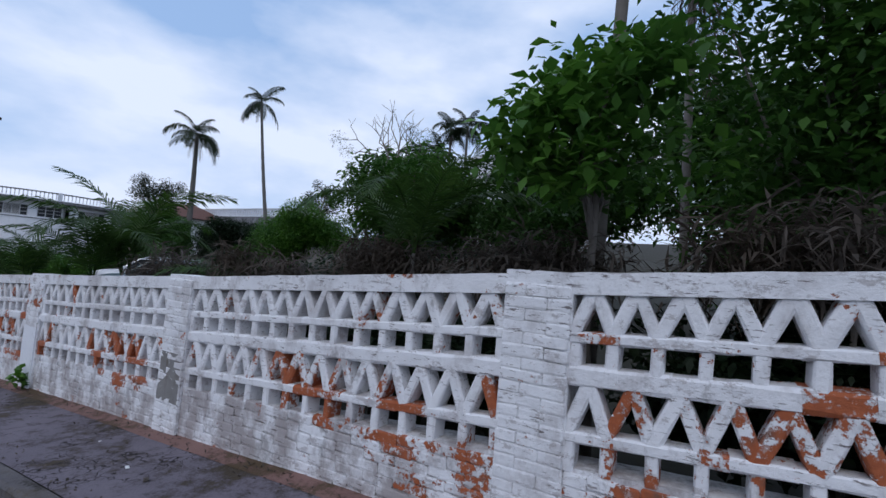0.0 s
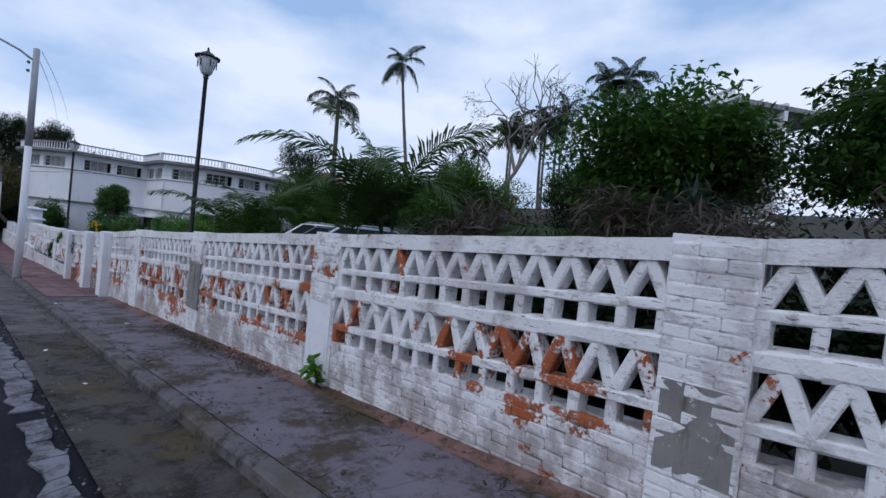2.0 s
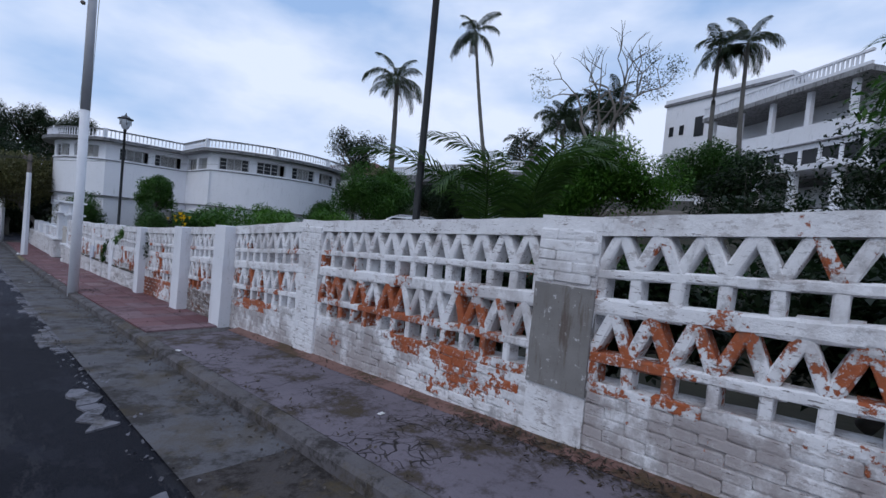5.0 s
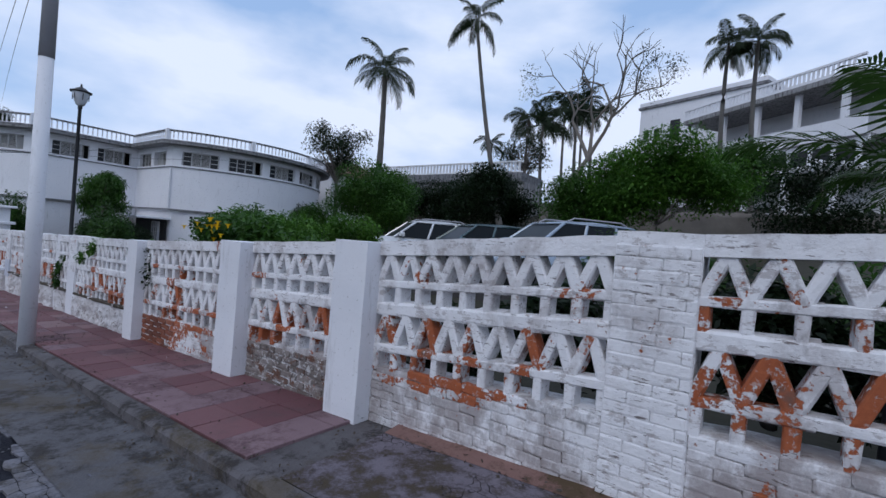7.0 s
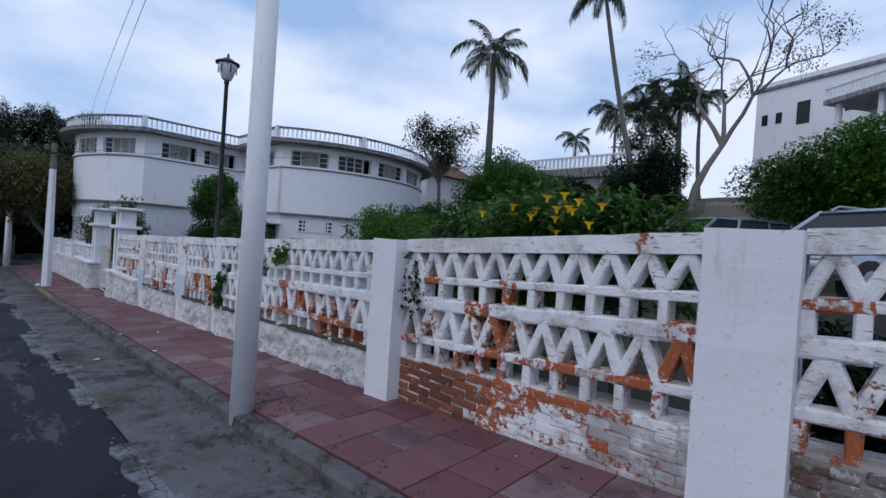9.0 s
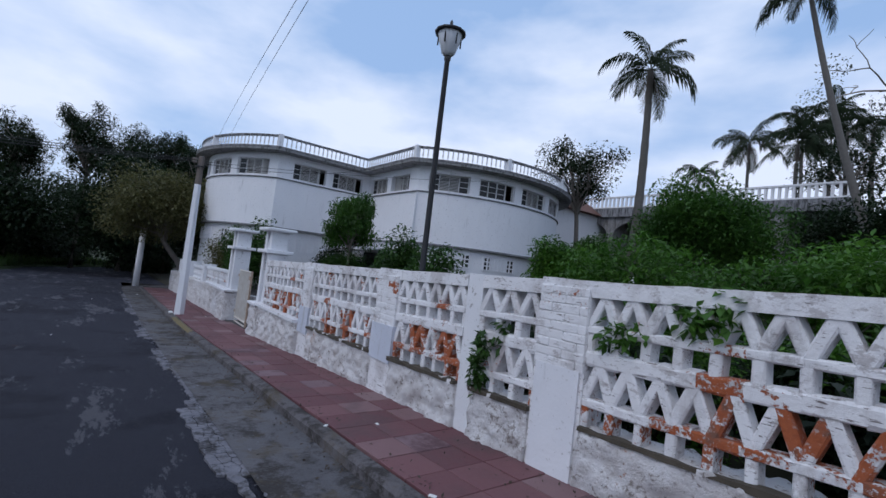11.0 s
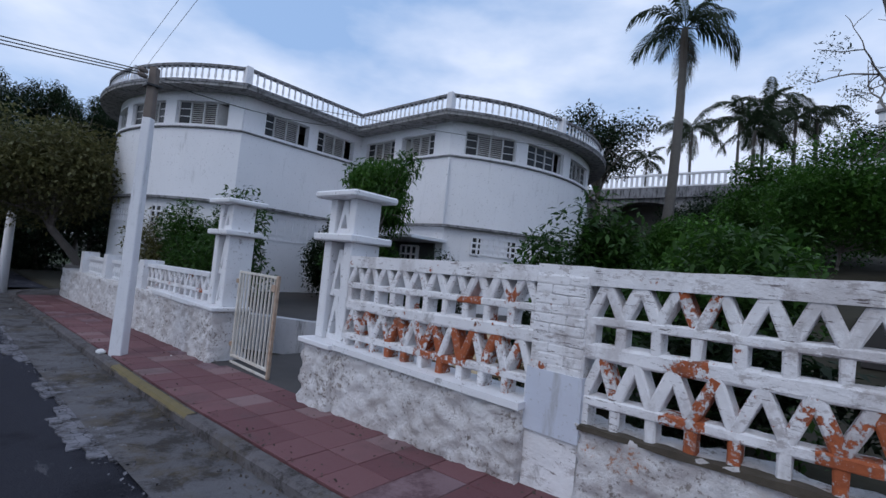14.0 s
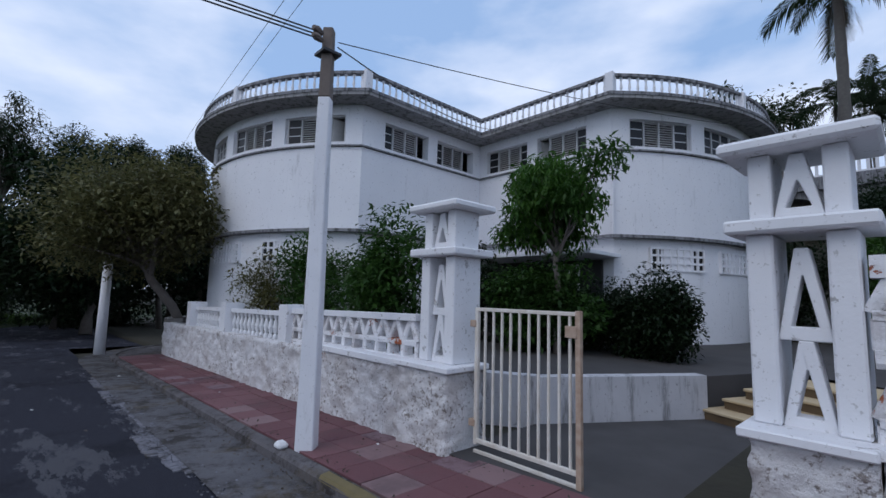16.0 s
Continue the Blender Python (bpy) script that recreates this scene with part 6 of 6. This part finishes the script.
t = thing("roofed_house", -46, 24, 1.5, "low house with a brown sheet roof behind the wings", "house")
part("wall", boxes((-52, -42, 22, 28, 0, 5.2)), HOUSE, t)
bm = bmesh.new()
v = [bm.verts.new(p) for p in ((-52.5, 21.5, 5.2), (-41.5, 21.5, 5.2), (-41.5, 28.5, 5.2), (-52.5, 28.5, 5.2), (-50, 25, 6.7), (-43.5, 25, 6.7))]
for f in ((0, 1, 5, 4), (1, 2, 5), (2, 3, 4, 5), (3, 0, 4), (3, 2, 1, 0)):
    bm.faces.new([v[i] for i in f])
part("roof", bm, ROOFRED, t, "brown sheet roof")

ob = rough_block("garden_wall", -24.0, -6.0, 20.2, 20.7, lambda x: land(x, 20.4) - 0.4, lambda x: land(x, 20.4) + 1.0, STONE, 0.03, 0.18, stones=True)
tagged(ob, "dry-stone retaining wall in the hotel garden", "retaining wall", kind="structure")
lot = solid("car_park", plate([(-29.5, 8.2), (-14, 8.2), (-14, 14.6), (-29.5, 14.6)], -0.9, -0.25), TERRACE)
tagged(lot, "concrete car park behind the wall", "car park", kind="structure")

# ---- parked cars ----
def suv(x, y, z, turn, paint, label, rack=True, scale=1.0):
    """Nose along local x."""
    t = thing("car", x, y, z, label, "car", "parked cars")
    m = pose(x, y, z, 0, 0, turn) @ Matrix.Scale(scale, 4)

    def put(name, bm, material, parent=t, words="", smooth=False):
        bmesh.ops.transform(bm, matrix=m, verts=bm.verts)
        return part(name, bm, material, parent, words, smooth)

    def prism(outline, y0, y1, bevel):
        bm = bmesh.new()
        a, b = [bm.verts.new((px, y0, pz)) for px, pz in outline], [bm.verts.new((px, y1, pz)) for px, pz in outline]
        bm.faces.new(a), bm.faces.new(b[::-1])
        for i in range(len(outline)):
            bm.faces.new((a[i], b[i], b[(i + 1) % len(outline)], a[(i + 1) % len(outline)]))
        bmesh.ops.recalc_face_normals(bm, faces=bm.faces)
        if bevel:
            bmesh.ops.bevel(bm, geom=list(bm.edges), offset=bevel, segments=2, affect="EDGES")
        return bm

    body = put("body", prism([(-2.2, 0.35), (-2.25, 0.7), (-2.2, 1.02), (1.0, 1.02), (1.9, 0.92), (2.2, 0.78), (2.25, 0.4)], -0.88, 0.88, 0.07), paint, t, "", True)
    bm = bmesh.new()
    low = [(-2.15, -0.82), (1.05, -0.82), (1.05, 0.82), (-2.15, 0.82)]
    high = [(-1.95, -0.66), (0.25, -0.66), (0.25, 0.66), (-1.95, 0.66)]
    a, b = [bm.verts.new((*p, 1.0)) for p in low], [bm.verts.new((*p, 1.60)) for p in high]
    for i in range(4):
        bm.faces.new((a[i], a[(i + 1) % 4], b[(i + 1) % 4], b[i]))
    bm.faces.new(b)
    put("glazing", bm, CARGLASS, t, "dark glass all round")
    put("roof", prism([(-2.05, 1.58), (-1.9, 1.66), (-0.6, 1.69), (0.2, 1.64), (0.34, 1.57)], -0.69, 0.69, 0.025), paint, t, "", True)
    for sx0, sx1, tx in ((1.05, 0.98, 0.24), (-0.2, -0.3, -0.42), (-1.2, -1.3, -1.3), (-2.12, -2.05, -1.95)):
        for sd in (-1, 1):
            put("window_post", tube(bmesh.new(), [(sx0, sd * 0.835, 1.0), (tx, sd * 0.675, 1.6)], [0.045, 0.04], 6), paint)
    if rack:
        for sd in (-1, 1):
            put("roof_rack", tube(bmesh.new(), [(-1.7, sd * 0.6, 1.68), (-1.5, sd * 0.6, 1.75), (-0.1, sd * 0.6, 1.74), (0.1, sd * 0.6, 1.66)], [0.022] * 4, 6), GREYPOLE, t, "grey roof rack bar")
    for wx in (-1.4, 1.4):
        for sd in (-1, 1):
            w = put("wheel", tube(bmesh.new(), [(wx, sd * 0.68, 0.36), (wx, sd * 0.92, 0.36)], [0.36, 0.36], 18), TYRE, t, "", True)
            put("rim", tube(bmesh.new(), [(wx, sd * 0.9, 0.36), (wx, sd * 0.93, 0.36)], [0.22, 0.2], 12), GREYPOLE, w)
    for sd in (-1, 1):
        put("mirror", boxes((0.72, 0.9, sd * 0.98 - 0.1, sd * 0.98 + 0.1, 1.02, 1.18), bevel=0.03), paint)
        put("headlight", boxes((2.12, 2.24, sd * 0.66 - 0.17, sd * 0.66 + 0.17, 0.68, 0.82), bevel=0.02), MILK)
    return t


suv(-19.1, 10.6, -0.25, 238, car_paint("grey_blue_car_paint", (0.30, 0.37, 0.46)), "grey-blue sport utility car with roof rack", True, 1.0)
suv(-21.9, 11.2, -0.25, 238, car_paint("dark_teal_car_paint", (0.06, 0.10, 0.11)), "dark teal car parked between two others", False, 0.92)
suv(-25.3, 12.6, -0.25, 235, car_paint("white_car_paint", (0.75, 0.76, 0.78)), "white sport utility car with roof rack", True, 0.97)
b = thing("traffic_barrel", -16.6, 10.4, -0.25, "orange plastic barrier behind the parked car", "barrier")
part("body", boxes((-17.2, -16.3, 10.2, 10.7, -0.25, 1.0), bevel=0.08), ORANGE, b)

# ---- small things ----
w = thing("weed", -8.05, 2.60, paving(-8.05), "leafy weed sprouting at the foot of the pier", "weed")
part("stalk", tube(bmesh.new(), [(-8.05, 2.60, paving(-8.05) - 0.02), (-8.04, 2.58, paving(-8.05) + 0.22)], [0.012, 0.006], 5), LEAF, w)
leaves("foliage", scatter(np.array([(-8.05, 2.57, paving(-8.05) + 0.17)]), np.array([(0.13, 0.09, 0.13)]), 60, 7), 0.12, BRIGHT, w, 8, 0.1, 0.6)
v = thing("creeper", -26.6, 2.62, -0.35, "green creeper trailing through the openwork", "creeper")
leaves("foliage", scatter(np.array([(-26.72, 2.66, -0.55), (-26.70, 2.63, -0.85), (-26.7, 2.62, -0.70), (-26.5, 2.7, -0.4)]), np.array([(0.11, 0.05, 0.17)] * 4), 260, 17), 0.09, LEAF, v, 18, 0.4, 0.55)
v = thing("creeper", -25.0, 2.64, 0.1, "green creeper trailing over the coping", "creeper")
leaves("foliage", scatter(np.array([(-24.6, 2.72, 0.12), (-24.75, 2.66, 0.0), (-25.3, 2.66, -0.2)]), np.array([(0.2, 0.07, 0.14)] * 3), 300, 19), 0.09, BRIGHT, v, 20, 0.4, 0.55)
v = thing("creeper", -22.4, 2.66, 0.0, "thin leafless creeper over the openwork", "creeper")
leaves("foliage", scatter(np.array([(-22.3, 2.66, 0.05), (-22.15, 2.64, -0.2)]), np.array([(0.2, 0.05, 0.2)] * 2), 160, 21), 0.06, DARKLEAF, v, 22, 0.4, 0.5)
rl = random.Random(77)
for k in range(46):
    x, y = rl.uniform(-46, -3), rl.choice((rl.uniform(0.75, 1.3), rl.uniform(1.5, 2.5), rl.uniform(-2.5, 0.8)))
    z = (paving(x) + 0.008) if y > 1.45 else (road_level(x) + 0.004)
    bm = boxes((-0.03, 0.03, -0.018, 0.018, 0, 0.006))
    bmesh.ops.transform(bm, matrix=pose(x, y, z, 0, rl.uniform(-4, 8), rl.uniform(0, 360)) @ Matrix.Scale(rl.uniform(0.4, 1.0), 4), verts=bm.verts)
    kind = rl.random()
    ob = solid("litter" if kind < 0.45 else "fallen_leaf", bm, LITTER if kind < 0.45 else DRY)
    tagged(ob, "scrap of pale litter on the ground" if kind < 0.45 else "dry fallen leaf on the ground", "litter" if kind < 0.45 else "leaf", "scattered litter" if kind < 0.45 else "fallen leaves")
b = solid("stone", boxes((-38.42, -38.28, 1.42, 1.54, paving(-38.3) - 0.01, paving(-38.3) + 0.07), bevel=0.03), LITTER)
tagged(b, "small white stone at the foot of the pole", "stone")

for k, (x, y, n) in enumerate(((-7.3, 10.0, 170), (-6.6, 9.4, 140), (-8.3, 9.6, 120))):
    t = thing("yucca", x, y, land(x, y), "blue-green spiky yucca in the garden bed", "yucca", "yuccas")
    h = land(x, y)
    part("trunk", tube(bmesh.new(), [(x, y, h - 0.1), (x + 0.1, y, h + 2.0 - 0.2 * k)], [0.12, 0.09], 8), BARK, t)
    leaves("crown", scatter(np.array([(x + 0.1, y, h + 2.0 - 0.2 * k), (x + 0.3, y, h + 1.5)]), np.array([(0.12, 0.12, 0.15)] * 2), n * 2, 300 + k), 0.75, BLUELEAF, t, 310 + k, -0.35, 0.13)
for k, (x, y, rx, rz, n) in enumerate(((-3.4, 4.2, 1.1, 0.55, 2600), (-1.6, 3.9, 1.2, 0.5, 2600), (-5.4, 4.1, 1.0, 0.5, 2000), (-7.0, 3.7, 0.8, 0.4, 1400), (0.6, 3.8, 1.2, 0.6, 2600))):
    t = thing("dry_brush", x, y, land(x, y), "tangle of dry brown fronds and twigs", "brush", "dry brush behind the wall")
    zt = coping(x) + 0.12
    part("stem", tube(bmesh.new(), [(x, y, land(x, y) - 0.1), (x + 0.1, y, zt)], [0.03, 0.015], 6), BARK, t)
    cs, rs = clumps((x, y, zt), (rx, 0.5, rz), 12, 330 + k, 0.5)
    leaves("dead_foliage", scatter(cs, rs, n, 340 + k), 0.26, DRY, t, 350 + k, 0.3, 0.09)
g = new("dry_grass")
g.matrix_world = pose(-10, 2.5, paving(-10))
bpy.context.view_layer.update()
tagged(g, "dry grass and dead leaves along the foot of the wall", "grass", kind="stuff")
r = np.random.default_rng(44)
gx = np.concatenate([r.uniform(-12.5, -8.8, 1500), r.uniform(-16.5, 0, 500), r.normal(-22.9, 0.35, 160)])
gy = np.concatenate([2.62 - np.abs(r.normal(0, 0.16, 1500)), 2.64 - np.abs(r.normal(0, 0.06, 500)), r.normal(1.75, 0.16, 160)])
leaves("blades", np.stack([gx, gy, np.array([paving(float(v)) for v in gx]) + r.uniform(0.004, 0.02, len(gx))], 1), 0.05, DRY, g, 45, 0.0, 0.25)
follow("kerb_paint", [(float(x), 1.40) for x in np.arange(-37.4, -34.6, 0.25)][::-1], [(-0.008, -0.03), (0.022, 0.006), (0.10, 0.011)], paving, YELLOWED, "faded yellow paint on the kerb by the gate", "kerb paint")
d = new("debris")
d.matrix_world = pose(-20, 1.1, paving(-20))
bpy.context.view_layer.update()
tagged(d, "leaf crumbs and grit in the gutter and on the pavement", "debris", kind="stuff")
n = 4200
gx = r.uniform(-47, 2, n)
gy = np.where(r.random(n) < 0.35, 1.38 - np.abs(r.normal(0, 0.14, n)), np.where(r.random(n) < 0.6, 2.66 - np.abs(r.normal(0, 0.3, n)), 1.58 + np.abs(r.normal(0, 0.07, n))))
gz = np.array([paving(float(v)) for v in gx]) + np.where(gy > 1.41, 0.010, -0.085)
leaves("crumbs", np.stack([gx, gy, gz], 1), 0.032, DRY, d, 46, 0.05, 0.6)
e = new("chippings")
e.matrix_world = pose(-20, 0.6, road_level(-20))
bpy.context.view_layer.update()
tagged(e, "pale concrete chippings along the broken road edge", "chippings", kind="stuff")
n = 1500
gx = r.uniform(-47, 2, n)
gy = 0.72 + r.normal(0, 0.09, n)
gz = np.array([road_level(float(v)) for v in gx]) - 0.008
leaves("chips", np.stack([gx, gy, gz], 1)[gy < 1.3], 0.03, FLAKE, e, 47, -0.05, 0.8)
